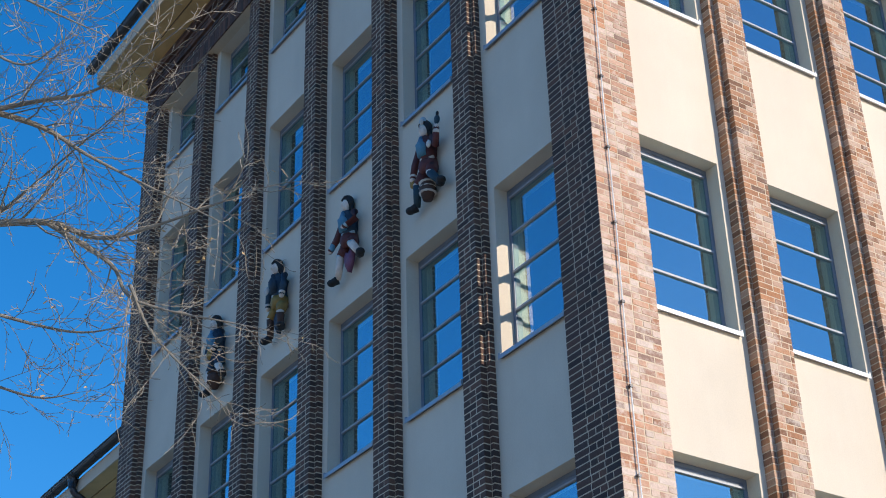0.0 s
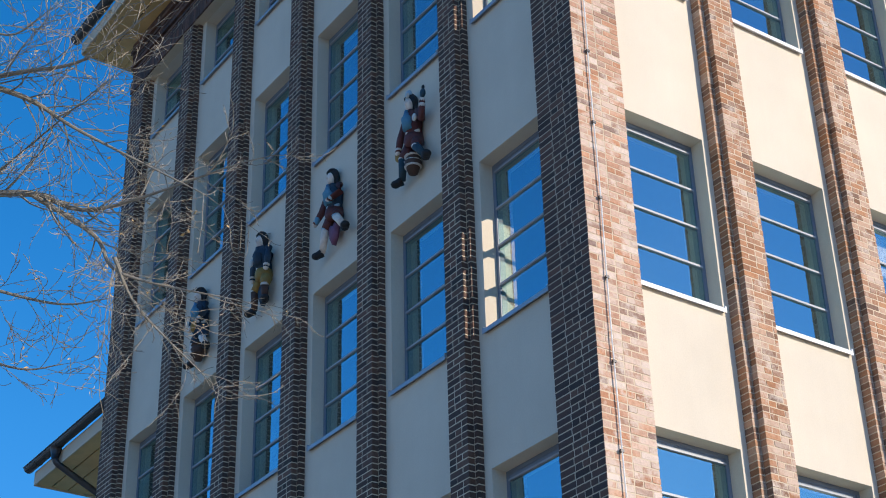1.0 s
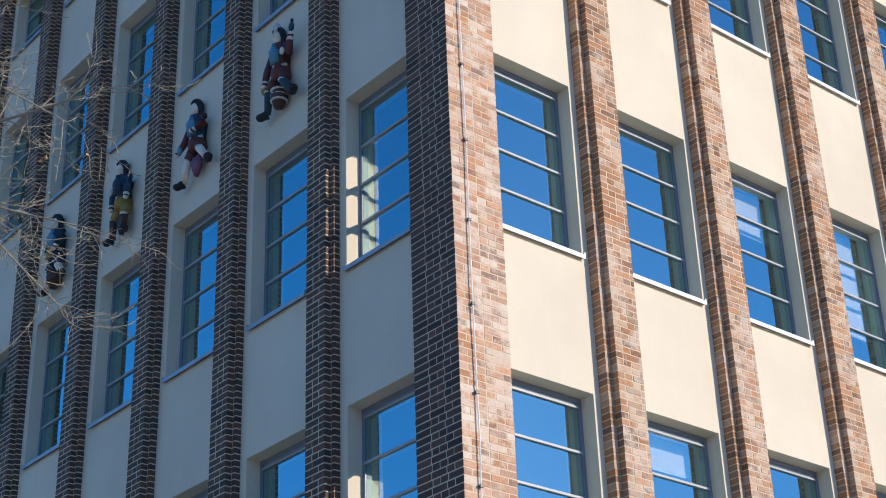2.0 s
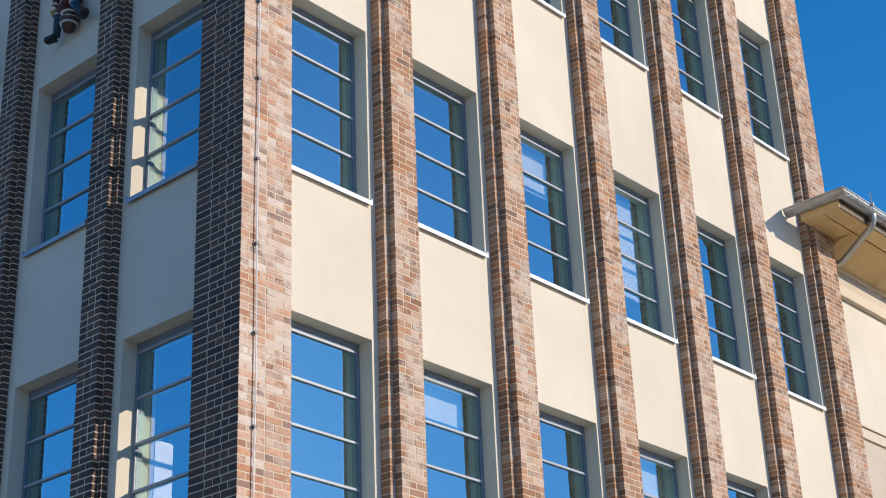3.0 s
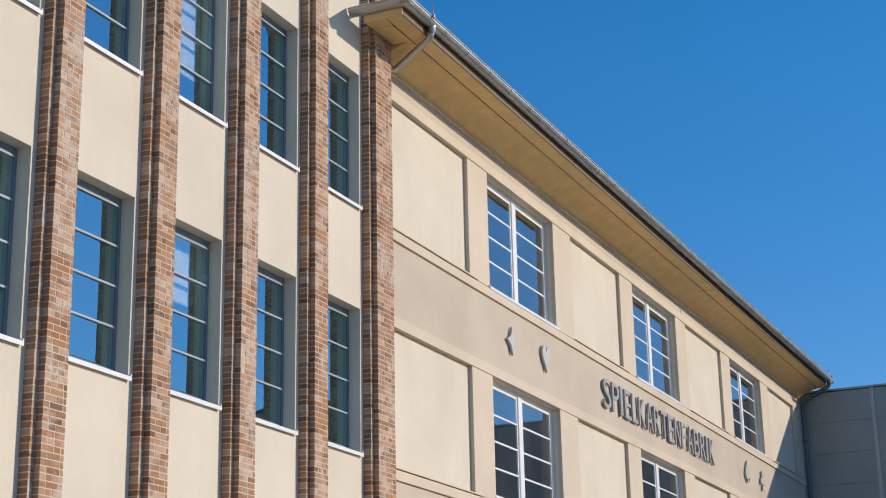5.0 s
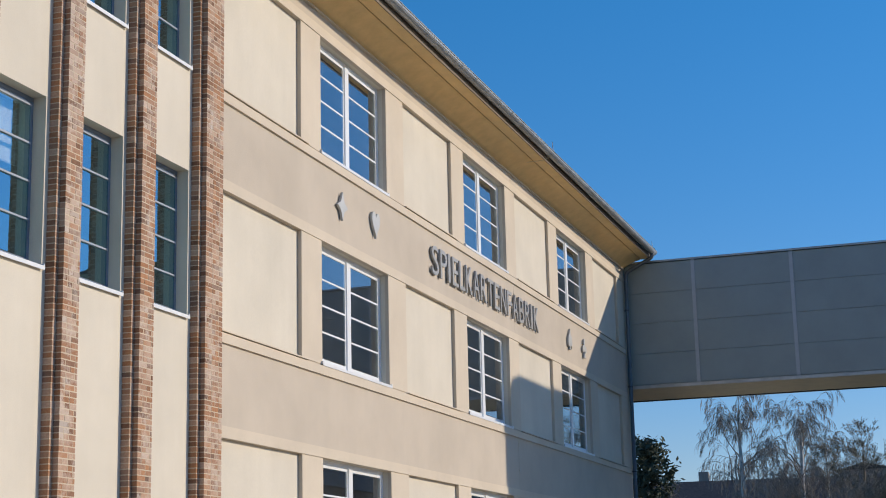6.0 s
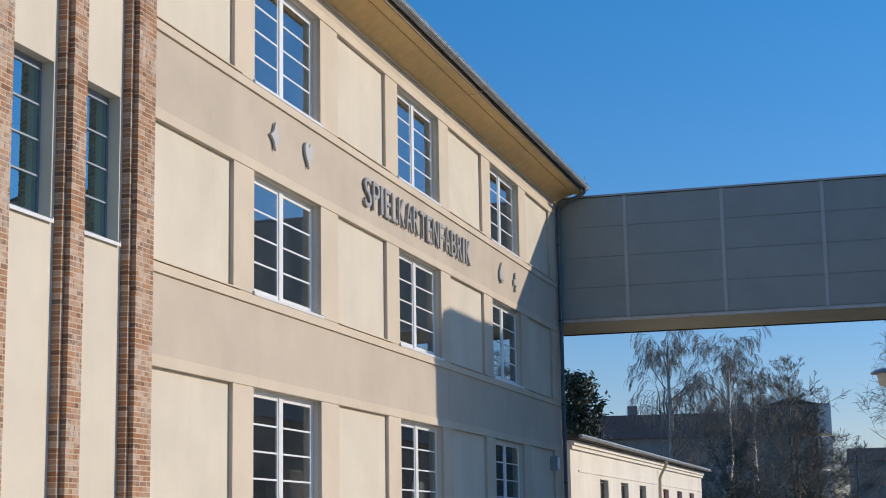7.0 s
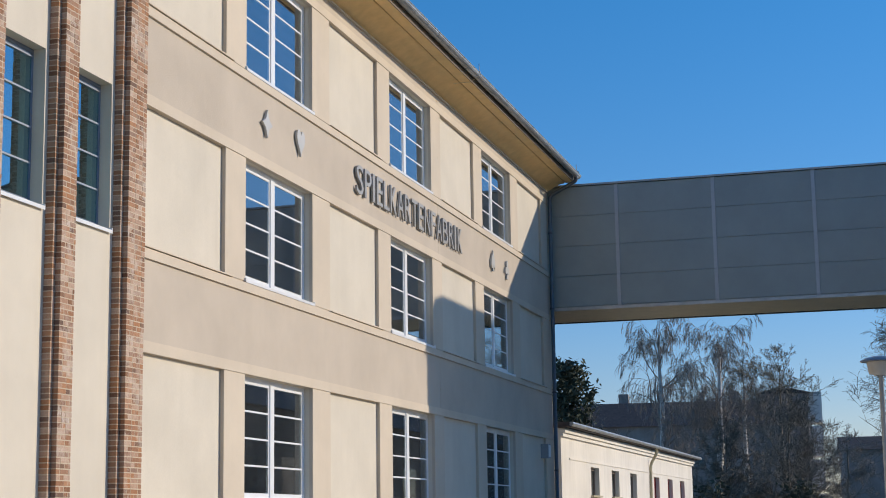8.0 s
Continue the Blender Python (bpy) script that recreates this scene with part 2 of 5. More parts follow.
# ---- building blocks ----
class Geo:
    """Quads and boxes gathered into one mesh."""

    def __init__(self):
        self.v, self.f = [], []

    def box(self, x0, x1, y0, y1, z0, z1):
        x0, x1 = sorted((x0, x1))
        y0, y1 = sorted((y0, y1))
        n = len(self.v)
        self.v += [(x, y, z) for z in (z0, z1) for x, y in ((x0, y0), (x1, y0), (x1, y1), (x0, y1))]
        self.f += [tuple(n + i for i in q) for q in ((3, 2, 1, 0), (4, 5, 6, 7), (0, 1, 5, 4), (1, 2, 6, 5), (2, 3, 7, 6), (3, 0, 4, 7))]
        return self

    def poly(self, points):
        n = len(self.v)
        self.v += [tuple(p) for p in points]
        self.f.append(tuple(range(n, n + len(points))))
        return self

    def prism(self, ring, way):
        """A flat ring of points, pushed along a way."""
        n, k, way = len(self.v), len(ring), Vector(way)
        self.v += [tuple(p) for p in ring] + [tuple(Vector(p) + way) for p in ring]
        self.f += [tuple(range(n, n + k)), tuple(range(n + 2 * k - 1, n + k - 1, -1))]
        self.f += [(n + i, n + k + i, n + k + (i + 1) % k, n + (i + 1) % k) for i in range(k)]
        return self

    def tube(self, points, radii, sides=6):
        points = [Vector(p) for p in points]
        n = len(self.v)
        for i, p in enumerate(points):
            way = (points[min(i + 1, len(points) - 1)] - points[max(i - 1, 0)]).normalized()
            side = way.cross(Vector((0.31, 0.17, 1))).normalized()
            over = side.cross(way)
            r = radii[i] if isinstance(radii, (list, tuple)) else radii
            for k in range(sides):
                a = 2 * math.pi * k / sides
                self.v.append(tuple(p + r * (math.cos(a) * side + math.sin(a) * over)))
        for i in range(len(points) - 1):
            for k in range(sides):
                a, b = n + i * sides + k, n + i * sides + (k + 1) % sides
                self.f.append((a, b, b + sides, a + sides))
        self.f.append(tuple(range(n, n + sides)))
        self.f.append(tuple(range(n + len(points) * sides - 1, n + (len(points) - 1) * sides - 1, -1)))
        return self

    def ball(self, c, rx, ry, rz, rings=6, sides=8):
        n = len(self.v)
        for i in range(rings + 1):
            a = math.pi * i / rings
            for k in range(sides):
                b = 2 * math.pi * k / sides
                self.v.append((c[0] + rx * math.sin(a) * math.cos(b), c[1] + ry * math.sin(a) * math.sin(b), c[2] + rz * math.cos(a)))
        for i in range(rings):
            for k in range(sides):
                a, b = n + i * sides + k, n + i * sides + (k + 1) % sides
                self.f.append((a, a + sides, b + sides, b))
        return self

    def mesh(self, name, mat, smooth=False, tidy=False):
        me = bpy.data.meshes.new(name)
        me.from_pydata(self.v, [], self.f)
        me.materials.append(mat)
        if tidy:
            bm = bmesh.new()
            bm.from_mesh(me)
            bmesh.ops.recalc_face_normals(bm, faces=bm.faces)
            bm.to_mesh(me)
            bm.free()
        if smooth:
            me.polygons.foreach_set("use_smooth", [True] * len(me.polygons))
        me.update()
        return me


def part(name, geo, mat, parent, label="", smooth=False, tidy=False):
    me = geo if isinstance(geo, bpy.types.Mesh) else geo.mesh(name, mat, smooth, tidy)
    ob = new(name, me)
    ob.parent = parent
    return tagged(ob, label) if label else ob


def thing(name, label, category, group="", kind="", at=(0, 0, 0)):
    ob = new(name)
    ob.empty_display_size = 0.2
    ob.location = at
    return tagged(ob, label, category, group, kind)


def solid(name, geo, mat, label, category, kind="", group="", smooth=False, tidy=False):
    return tagged(new(name, geo.mesh(name, mat, smooth, tidy)), label, category, group, kind)


def on_b(u0, u1, d0, d1, z0, z1):
    return u0, u1, d0, d1, z0, z1


def on_a(u0, u1, d0, d1, z0, z1):
    return d0, d1, u0, u1, z0, z1


WING_Y = 0.05


def on_w(u0, u1, d0, d1, z0, z1):
    return u0, u1, WING_Y + d0, WING_Y + d1, z0, z1


def pierced(side, u0, u1, z0, z1, d0, d1, holes):
    """A wall from depth d0 to d1 with openings right through it."""
    g = Geo()
    us = sorted({u0, u1, *[h[0] for h in holes], *[h[1] for h in holes]})
    zs = sorted({z0, z1, *[h[2] for h in holes], *[h[3] for h in holes]})

    def full(i, k):
        if not (0 <= i < len(us) - 1 and 0 <= k < len(zs) - 1):
            return False
        u, z = (us[i] + us[i + 1]) / 2, (zs[k] + zs[k + 1]) / 2
        return not any(h[0] < u < h[1] and h[2] < z < h[3] for h in holes)

    def spot(u, d, z):
        x0, _, y0, _, zz, _ = side(u, u, d, d, z, z)
        return x0, y0, zz

    for i, k in itertools.product(range(len(us) - 1), range(len(zs) - 1)):
        if not full(i, k):
            continue
        a, b, c, e = us[i], us[i + 1], zs[k], zs[k + 1]
        g.poly([spot(a, d0, c), spot(b, d0, c), spot(b, d0, e), spot(a, d0, e)])
        g.poly([spot(a, d1, c), spot(a, d1, e), spot(b, d1, e), spot(b, d1, c)])
        for di, dk, p, q in ((-1, 0, (a, c), (a, e)), (1, 0, (b, e), (b, c)), (0, -1, (b, c), (a, c)), (0, 1, (a, e), (b, e))):
            if not full(i + di, k + dk):
                g.poly([spot(p[0], d0, p[1]), spot(p[0], d1, p[1]), spot(q[0], d1, q[1]), spot(q[0], d0, q[1])])
    bm = bmesh.new()
    me = bpy.data.meshes.new("wall")
    me.from_pydata(g.v, [], g.f)
    bm.from_mesh(me)
    bmesh.ops.remove_doubles(bm, verts=bm.verts, dist=1e-5)
    bmesh.ops.recalc_face_normals(bm, faces=bm.faces)
    bm.to_mesh(me)
    bm.free()
    return me

# ---- the plan ----
ROWS_Z = [(2.0, 4.05), (5.5, 7.55), (9.0, 11.05), (12.89, 14.97), (16.28, 17.50)]
COURSE = 3.5 / 50
B_OPEN = [(0.59 + 1.78 * i, 1.73 + 1.78 * i) for i in range(6)]
A_OPEN = [(0.53 + 1.73 * i, 1.594 + 1.73 * i) for i in range(6)]
TOWER_X, TOWER_Y, TOWER_TOP = 11.30, 10.93, 18.55
WING_END = 38.95

ground = solid("ground", Geo().box(-1500, 1500, -1500, 1500, -0.3, 0.0), BOUNCE_GROUND, "unseen yard, pale and warm to bounce light up", "ground", "structure")

# tower walls
me = pierced(on_b, 0.30, TOWER_X, 0.0, TOWER_TOP, 0.0, 0.42, [(a, b, s, e) for a, b in B_OPEN for s, e in ROWS_Z[1:]])
me.materials.append(CREAM)
wall_south = tagged(new("wall_south", me), "sunlit cream rendered tower wall between brick piers", "wall", kind="structure")
me = pierced(on_a, 0.0, TOWER_Y, 0.0, TOWER_TOP, 0.0, 0.42, [(a, b, s, e) for a, b in A_OPEN for s, e in ROWS_Z])
me.materials.append(CREAM)
wall_west = tagged(new("wall_west", me), "shaded cream rendered tower wall between brick piers", "wall", kind="structure")
solid("wall_north", Geo().box(0.42, TOWER_X - 0.42, TOWER_Y - 0.42, TOWER_Y, 0, TOWER_TOP), CREAM, "plain cream rendered rear tower wall", "wall", "structure")
solid("wall_east", Geo().box(TOWER_X - 0.42, TOWER_X, 0.42, TOWER_Y, 0, TOWER_TOP), CREAM, "plain cream rendered tower side wall", "wall", "structure")
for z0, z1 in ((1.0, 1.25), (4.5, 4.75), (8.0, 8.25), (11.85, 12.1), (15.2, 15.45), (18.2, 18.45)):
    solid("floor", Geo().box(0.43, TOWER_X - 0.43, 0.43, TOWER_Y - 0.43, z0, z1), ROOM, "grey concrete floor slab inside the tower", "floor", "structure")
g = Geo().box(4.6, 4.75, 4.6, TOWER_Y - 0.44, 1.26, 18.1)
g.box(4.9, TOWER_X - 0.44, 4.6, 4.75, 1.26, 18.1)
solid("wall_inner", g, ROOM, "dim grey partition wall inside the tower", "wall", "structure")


# windows
def window(name, side, u0, u1, z0, z1, depth, bars, frame_mat, sill_mat, glass, label, split=False, group="", lip=0.05):
    """A framed window in an opening: frame with glazing bars, sill sheet, one pane for each light."""
    w = thing(name, label, "window", group, "structure", ((u0 + u1) / 2, 0, z0) if side is not on_a else (0, (u0 + u1) / 2, z0))
    half, h = (u1 - u0) / 2, z1 - z0
    off = WING_Y if side is on_w else 0.0
    w.location = (w.location[0], off, z0) if side is not on_a else w.location
    put = on_b if side is not on_a else on_a
    fw, bar = (0.065, 0.030) if split else (0.045, 0.024)
    f = Geo()
    f.box(*put(-half, -half + fw, depth, depth + 0.08, 0.03, h))
    f.box(*put(half - fw, half, depth, depth + 0.08, 0.03, h))
    f.box(*put(-half + fw, half - fw, depth, depth + 0.08, h - fw, h))
    f.box(*put(-half + fw, half - fw, depth, depth + 0.08, 0.03, 0.03 + fw))
    cols = [(-half + fw, half - fw)]
    if split:
        mw = 0.085
        f.box(*put(-mw, mw, depth - 0.012, depth + 0.08, 0.03 + fw, h - fw))
        cols = [(-half + fw, -mw), (mw, half - fw)]
        c = Geo()
        for a, b in cols:
            for p, q in ((a, a + 0.05), (b - 0.05, b)):
                c.box(*put(p, q, depth + 0.012, depth + 0.06, 0.03 + fw, h - fw))
            for p, q in ((0.03 + fw, 0.10 + fw), (h - fw - 0.05, h - fw)):
                c.box(*put(a + 0.05, b - 0.05, depth + 0.012, depth + 0.06, p, q))
        cols = [(a + 0.05, b - 0.05) for a, b in cols]
        lo, hi = 0.10 + fw, h - fw - 0.05
    else:
        f.box(*put(-half + fw, half - fw, depth + 0.006, depth + 0.075, h - fw - 0.045, h - fw))
        f.box(*put(-half + fw, half - fw, depth + 0.006, depth + 0.075, 0.03 + fw, 0.085 + fw))
        lo, hi = 0.085 + fw, h - fw - 0.06
    body = part("window_frame", f, frame_mat, w)
    if split:
        part("casement", c, frame_mat, w)
    bar_mat = frame_mat if split else BAR
    if not split:
        part("top_bead", Geo().box(*put(-half + fw, half - fw, depth - 0.012, depth + 0.075, h - fw - 0.064, h - fw - 0.046)), BAR, body, "pale metal bead")
    step = (hi - lo) / (bars + 1)
    for a, b in cols:
        for k in range(1, bars + 1):
            z = lo + k * step
            part("glazing_bar", Geo().box(*put(a, b, depth - (0.012 if not split else -0.004), depth + 0.058, z - bar / 2, z + bar / 2)), bar_mat, body)
        for k in range(bars + 1):
            p = part("pane", Geo().box(*put(a - 0.004, b + 0.004, depth + 0.010, depth + 0.016, lo + k * step + bar / 2 - 0.003, lo + (k + 1) * step - bar / 2 + 0.003)), glass, w)
            p.visible_shadow = False
            if not split:
                # the coating lies on the outer face alone
                p.data.materials.append(CLEAR)
                outer = 5 if side is on_a else 2
                p.data.polygons.foreach_set("material_index", [0 if i == outer else 1 for i in range(6)])
    s = Geo().box(*put(-half + 0.002, half - 0.002, 0.0, depth + 0.02, 0.012, 0.028))
    s.box(*put(-half - lip, half + lip, -0.045, -0.002, 0.004, 0.030))
    s.box(*put(-half - lip, half + lip, -0.047, -0.042, -0.018, 0.030))
    for a in (-half - lip, half + lip - 0.02):
        s.box(*put(a, a + 0.02, -0.046, -0.002, 0.0302, 0.055))
    part("window_sill", s, sill_mat, w)
    return w


def window_rows(name, side, opens, depth, frame_mat, sill_mat, glass, label, group):
    for r, (s, e) in enumerate(ROWS_Z):
        if side is on_b and r == 0:
            continue
        a, b = opens[0]
        first = window(name, side, a, b, s, e, depth, 3 if r < 4 else 2, frame_mat, sill_mat, glass, label, group=group, lip=0.006)
        for a2, b2 in opens[1:]:
            x, y, z = first.location
            copy_thing(first, pose(x + a2 - a, y, z) if side is on_b else pose(x, y + a2 - a, z))


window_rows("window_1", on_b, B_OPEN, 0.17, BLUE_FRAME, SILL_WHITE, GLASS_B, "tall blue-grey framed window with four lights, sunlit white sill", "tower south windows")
window_rows("window_2", on_a, A_OPEN, 0.17, BLUE_FRAME, SHADE_SILL_AND_RAIL, GLASS_B, "tall blue-grey framed window with four lights, in shade", "tower west windows")

# wing: an outer skin with windows and blind panels, an inner skin with windows alone
W_ROWS = [(1.96, 4.0), (5.50, 7.55), (9.04, 11.09)]
W_WIN = [(15.40 + 7.76 * i, 18.50 + 7.76 * i) for i in range(3)]
W_PAN = [(11.42, 14.57), (19.43, 22.33), (27.05, 30.07), (34.86, 37.85)]
holes = [(a, b, s, e) for a, b in W_WIN for s, e in W_ROWS]
blind = [(a, b, s, e) for a, b in W_PAN for s, e in W_ROWS]
me = pierced(on_w, TOWER_X + 0.003, WING_END, 0.0, 11.74, 0.0, 0.058, holes + blind)
me.materials.append(BEIGE)
tagged(new("wall_wing", me), "beige rough rendered factory wing wall with blind panels", "wall", kind="structure")
me = pierced(on_w, TOWER_X + 0.003, WING_END, 0.0, 11.74, 0.060, 0.40, holes)
me.materials.append(CREAM)
tagged(new("wall_wing_core", me), "smooth cream wall set back in blind panels", "wall", kind="structure")
solid("wall_wing_end", Geo().box(WING_END - 0.4, WING_END, 0.46, 9.6, 0, 11.74), BEIGE, "beige end wall of the factory wing", "wall", "structure")
solid("wall_wing_back", Geo().box(TOWER_X + 0.01, WING_END, 9.61, 10.0, 0, 11.74), BEIGE, "plain beige rear wall of the wing", "wall", "structure")
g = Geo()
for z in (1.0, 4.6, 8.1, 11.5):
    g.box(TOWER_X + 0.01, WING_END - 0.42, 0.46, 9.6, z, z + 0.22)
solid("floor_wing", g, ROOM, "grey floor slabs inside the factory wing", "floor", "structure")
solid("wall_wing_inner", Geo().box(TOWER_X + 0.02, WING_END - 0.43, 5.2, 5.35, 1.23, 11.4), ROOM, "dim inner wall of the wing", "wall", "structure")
for s, e in W_ROWS:
    # pale band over the openings, thin ledge under them
    top = 11.26 if e > 10 else e + 0.17
    g = Geo()
    g.box(TOWER_X + 0.02, WING_END - 0.002, WING_Y - 0.028, WING_Y - 0.0005, e + 0.004, top)
    solid("trim", g, PALE, "smooth pale band above the wing windows", "trim", "structure")
    g = Geo().box(TOWER_X + 0.02, WING_END - 0.002, WING_Y - 0.040, WING_Y - 0.0005, s - 0.165, s - 0.023)
    edges = [TOWER_X + 0.12] + sorted(v for p in W_PAN + W_WIN for v in p) + [WING_END - 0.002]
    solid("trim", g, PALE, "smooth pale ledge below the wing windows", "trim", "structure")
    for a, b in W_PAN:
        solid("trim", Geo().box(a - 0.02, b + 0.22, WING_Y - 0.07, WING_Y - 0.0005, s - 0.012, s + 0.008), PALE, "thin projecting sill under a blind panel", "trim", "structure")
    for a, b in zip(edges[2::2], edges[3::2]):
        g = Geo().box(a + 0.003, b - 0.003, WING_Y - 0.012, WING_Y - 0.0005, s + 0.009, e + 0.003)
        solid("trim", g, PALE, "smooth pale pier between window and panel", "trim", "structure")
for s, e in W_ROWS:
    a, b = W_WIN[0]
    first = window("window_3", on_w, a, b, s, e, 0.15, 3, WHITE_FRAME, SILL_WHITE, GLASS_W, "wide white two-casement window with eight lights", True, "wing windows")
    for a2, _ in W_WIN[1:]:
        x, y, z = first.location
        copy_thing(first, pose(x + a2 - a, y, z))


# ---- eaves and roofs ----
def gutter(parent, p, q, r=0.075, mat=None):
    """A half-round gutter from p to q with seams."""
    p, q = Vector(p), Vector(q)
    way = (q - p).normalized()
    side = way.cross(Vector((0, 0, 1)))
    g = Geo()
    n = 9
    ring = [(math.cos(math.pi * k / (n - 1)), -math.sin(math.pi * k / (n - 1))) for k in range(n)]
    shape = [p + side * (r * c) + Vector((0, 0, r * s)) for c, s in ring] + [p + side * ((r - 0.008) * c) + Vector((0, 0, (r - 0.008) * s)) for c, s in ring[::-1]]
    g.prism(shape, q - p)
    bead = [p + side * r, q + side * r]
    g.tube(bead, 0.014)
    g.tube([p - side * r, q - side * r], 0.014)
    ob = part("gutter", g, mat or ZINC, parent, "weathered half-round metal gutter", tidy=True)
    length, k = (q - p).length, 0.4
    s = Geo()
    while k < length:
        c = p + way * k
        a = [c + side * ((r + 0.006) * u) + Vector((0, 0, (r + 0.006) * v)) for u, v in ring] + [c + side * ((r + 0.001) * u) + Vector((0, 0, (r + 0.001) * v)) for u, v in ring[::-1]]
        s.prism(a, way * 0.03)
        k += 0.85
    part("gutter_seam", s, mat or ZINC, ob, tidy=True)
    return ob


def eave(name, label, x0, x1, y0, y1, z, sides, roof_rise, wall_box, edge=None, start=None):
    """A boarded soffit round a roof's foot, fascia, gutters on the given sides, and the hipped roof above."""
    roof = thing(name, label, "roof", kind="structure")
    wx0, wx1, wy0, wy1 = wall_box
    strips = []
    if "s" in sides and start:
        # a narrow outer board that turns the corner, and one wide panel inside it
        m = y0 + 0.27
        strips += [(x0, x1, y0, m, "y"), (x0, x0 + 0.27, m, -0.2, "x"), (x0 + 0.27, start - 0.01, m, -0.2, "y"), (start - 0.01, x1, m, wy0, "y")]
    elif "s" in sides:
        k = max(1, round((wy0 - y0) / 0.32))
        strips += [(x0, x1, y0 + (wy0 - y0) * i / k, y0 + (wy0 - y0) * (i + 1) / k, "y") for i in range(k)]
    if "w" in sides:
        k = max(1, round((wx0 - x0) / 0.32))
        low = wy0 if "s" in sides else y0
        strips += [(x0 + (wx0 - x0) * i / k, x0 + (wx0 - x0) * (i + 1) / k, low, y1, "x") for i in range(k)]
    if "n" in sides:
        k = max(1, round((y1 - wy1) / 0.32))
        strips += [(max(x0, wx0), x1, wy1 + (y1 - wy1) * i / k, wy1 + (y1 - wy1) * (i + 1) / k, "y") for i in range(k)]
    for a, b, c, d, run in strips:
        gx, gy = (0.012, 0) if run == "x" else (0, 0.012)
        part("soffit_board", Geo().box(a + gx, b - gx, c + gy, d - gy, z, z + 0.022), SOFFIT, roof)
    part("roof_deck", Geo().box(x0 + 0.012, x1 - 0.012, y0 + 0.012, y1 - 0.012 if not start else -0.21, z + 0.03, z + 0.13), DARK_METAL, roof, "dark boards behind the soffit")
    f = Geo()
    if "s" in sides:
        f.box(x0, x1, y0 - 0.02, y0, z - 0.012, z + 0.17)
    if "w" in sides:
        f.box(x0 - 0.02, x0, y0 - 0.02, y1, z - 0.03, z + 0.2)
    if "n" in sides:
        f.box(x0, x1, y1, y1 + 0.02, z - 0.03, z + 0.2)
    part("fascia", f, edge or SOFFIT, roof)
    top = z + 0.2
    mid = (y1 - y0) / 2
    run = min(mid, (x1 - x0) / 2)
    x0 = start or x0
    a, b, c, d = (x0, y0), (x1, y0), (x1, y1), (x0, y1)
    r0 = (x0 + run if "w" in sides else x0 + 0.02, y0 + mid, top + roof_rise)
    r1 = (x1 - run if x1 - x0 > 2 * run else r0[0] + 0.05, y0 + mid, top + roof_rise)
    g = Geo()
    P = [(*v, top - 0.04) for v in (a, b, c, d)]
    g.poly([P[0], P[1], r1, r0]).poly([P[1], P[2], r1]).poly([P[2], P[3], r0, r1]).poly([P[3], P[0], r0]).poly(P[::-1])
    part("roof_surface", g, TILE, roof, "dark tiled hipped roof slopes")
    return roof


# wing fascia coloured dark brown for the gutter's shade on it
wing_roof = eave("roof_1", "low hipped roof with boarded beige soffit and zinc gutter", 10.42, WING_END - 0.05, -0.80, 10.8, 11.76, "s", 3.4, (TOWER_X, WING_END, WING_Y, 10.0), plain("gutter_shade_fascia", (0.16, 0.12, 0.08), 0.7), TOWER_X + 0.02)
gutter(wing_roof, (10.28, -0.895, 11.95), (38.75, -0.955, 11.92), 0.10)
gutter(wing_roof, (10.36, -0.02, 11.95), (10.36, -0.99, 11.95), 0.10)
part("fascia_end", Geo().box(10.40, 10.419, -0.82, -0.21, 11.748, 11.93), SOFFIT, wing_roof)
# darker copy of the zinc: shade on these gutters is in the colour
SHADED_ZINC = plain("shade_dark_zinc", (0.055, 0.057, 0.06), 0.5, 0.4)
tower_roof = eave("roof_2", "wide tower roof with boarded soffit and dark gutter", -0.78, TOWER_X + 0.8, -0.9, TOWER_Y + 0.78, 18.60, "swn", 4.0, (0.0, TOWER_X, 0.0, TOWER_Y), PALE)
gutter(tower_roof, (-0.88, TOWER_Y + 0.9, 18.90), (-0.88, -0.98, 18.90), 0.085, SHADED_ZINC)
gutter(tower_roof, (-0.9, -1.0, 18.90), (TOWER_X + 0.8, -1.0, 18.90), 0.085, SHADED_ZINC)
ring = [(TOWER_X + 0.02, WING_Y + 0.004, 11.515), (TOWER_X + 0.02, WING_Y - 0.03, 11.515)]
for k in range(13):
    u = k / 12
    ring.append((TOWER_X + 0.02, WING_Y - 0.03 - 0.50 * u, 11.535 + 0.22 * (1 - (1 - u) ** 1.7)))
ring.append((TOWER_X + 0.02, WING_Y + 0.004, 11.755))
solid("trim", Geo().box(TOWER_X + 0.02, WING_END - 0.002, WING_Y - 0.052, WING_Y - 0.0005, 11.488, 11.512), PALE, "thin pale fillet at the foot of the cove", "trim", "structure")
solid("trim", Geo().prism(ring, (WING_END - TOWER_X - 0.022, 0, 0)), SOFFIT, "smooth ochre cove between wing wall and eaves", "trim", "structure", tidy=True)

# back wing beyond the tower
solid("wall_back_wing", Geo().box(0.95, 9.0, TOWER_Y + 0.01, 13.35, 0, 11.72), CREAM, "cream rendered wall of the rear wing", "wall", "structure")
back_roof = eave("roof_3", "rear wing roof with boarded soffit and dark gutter", 0.10, 9.0, TOWER_Y + 0.02, 14.15, 11.76, "wn", 2.0, (0.95, 9.0, TOWER_Y, 13.35), PALE)
gutter(back_roof, (0.0, 14.25, 12.04), (0.0, TOWER_Y + 0.15, 12.04), 0.085, SHADED_ZINC)


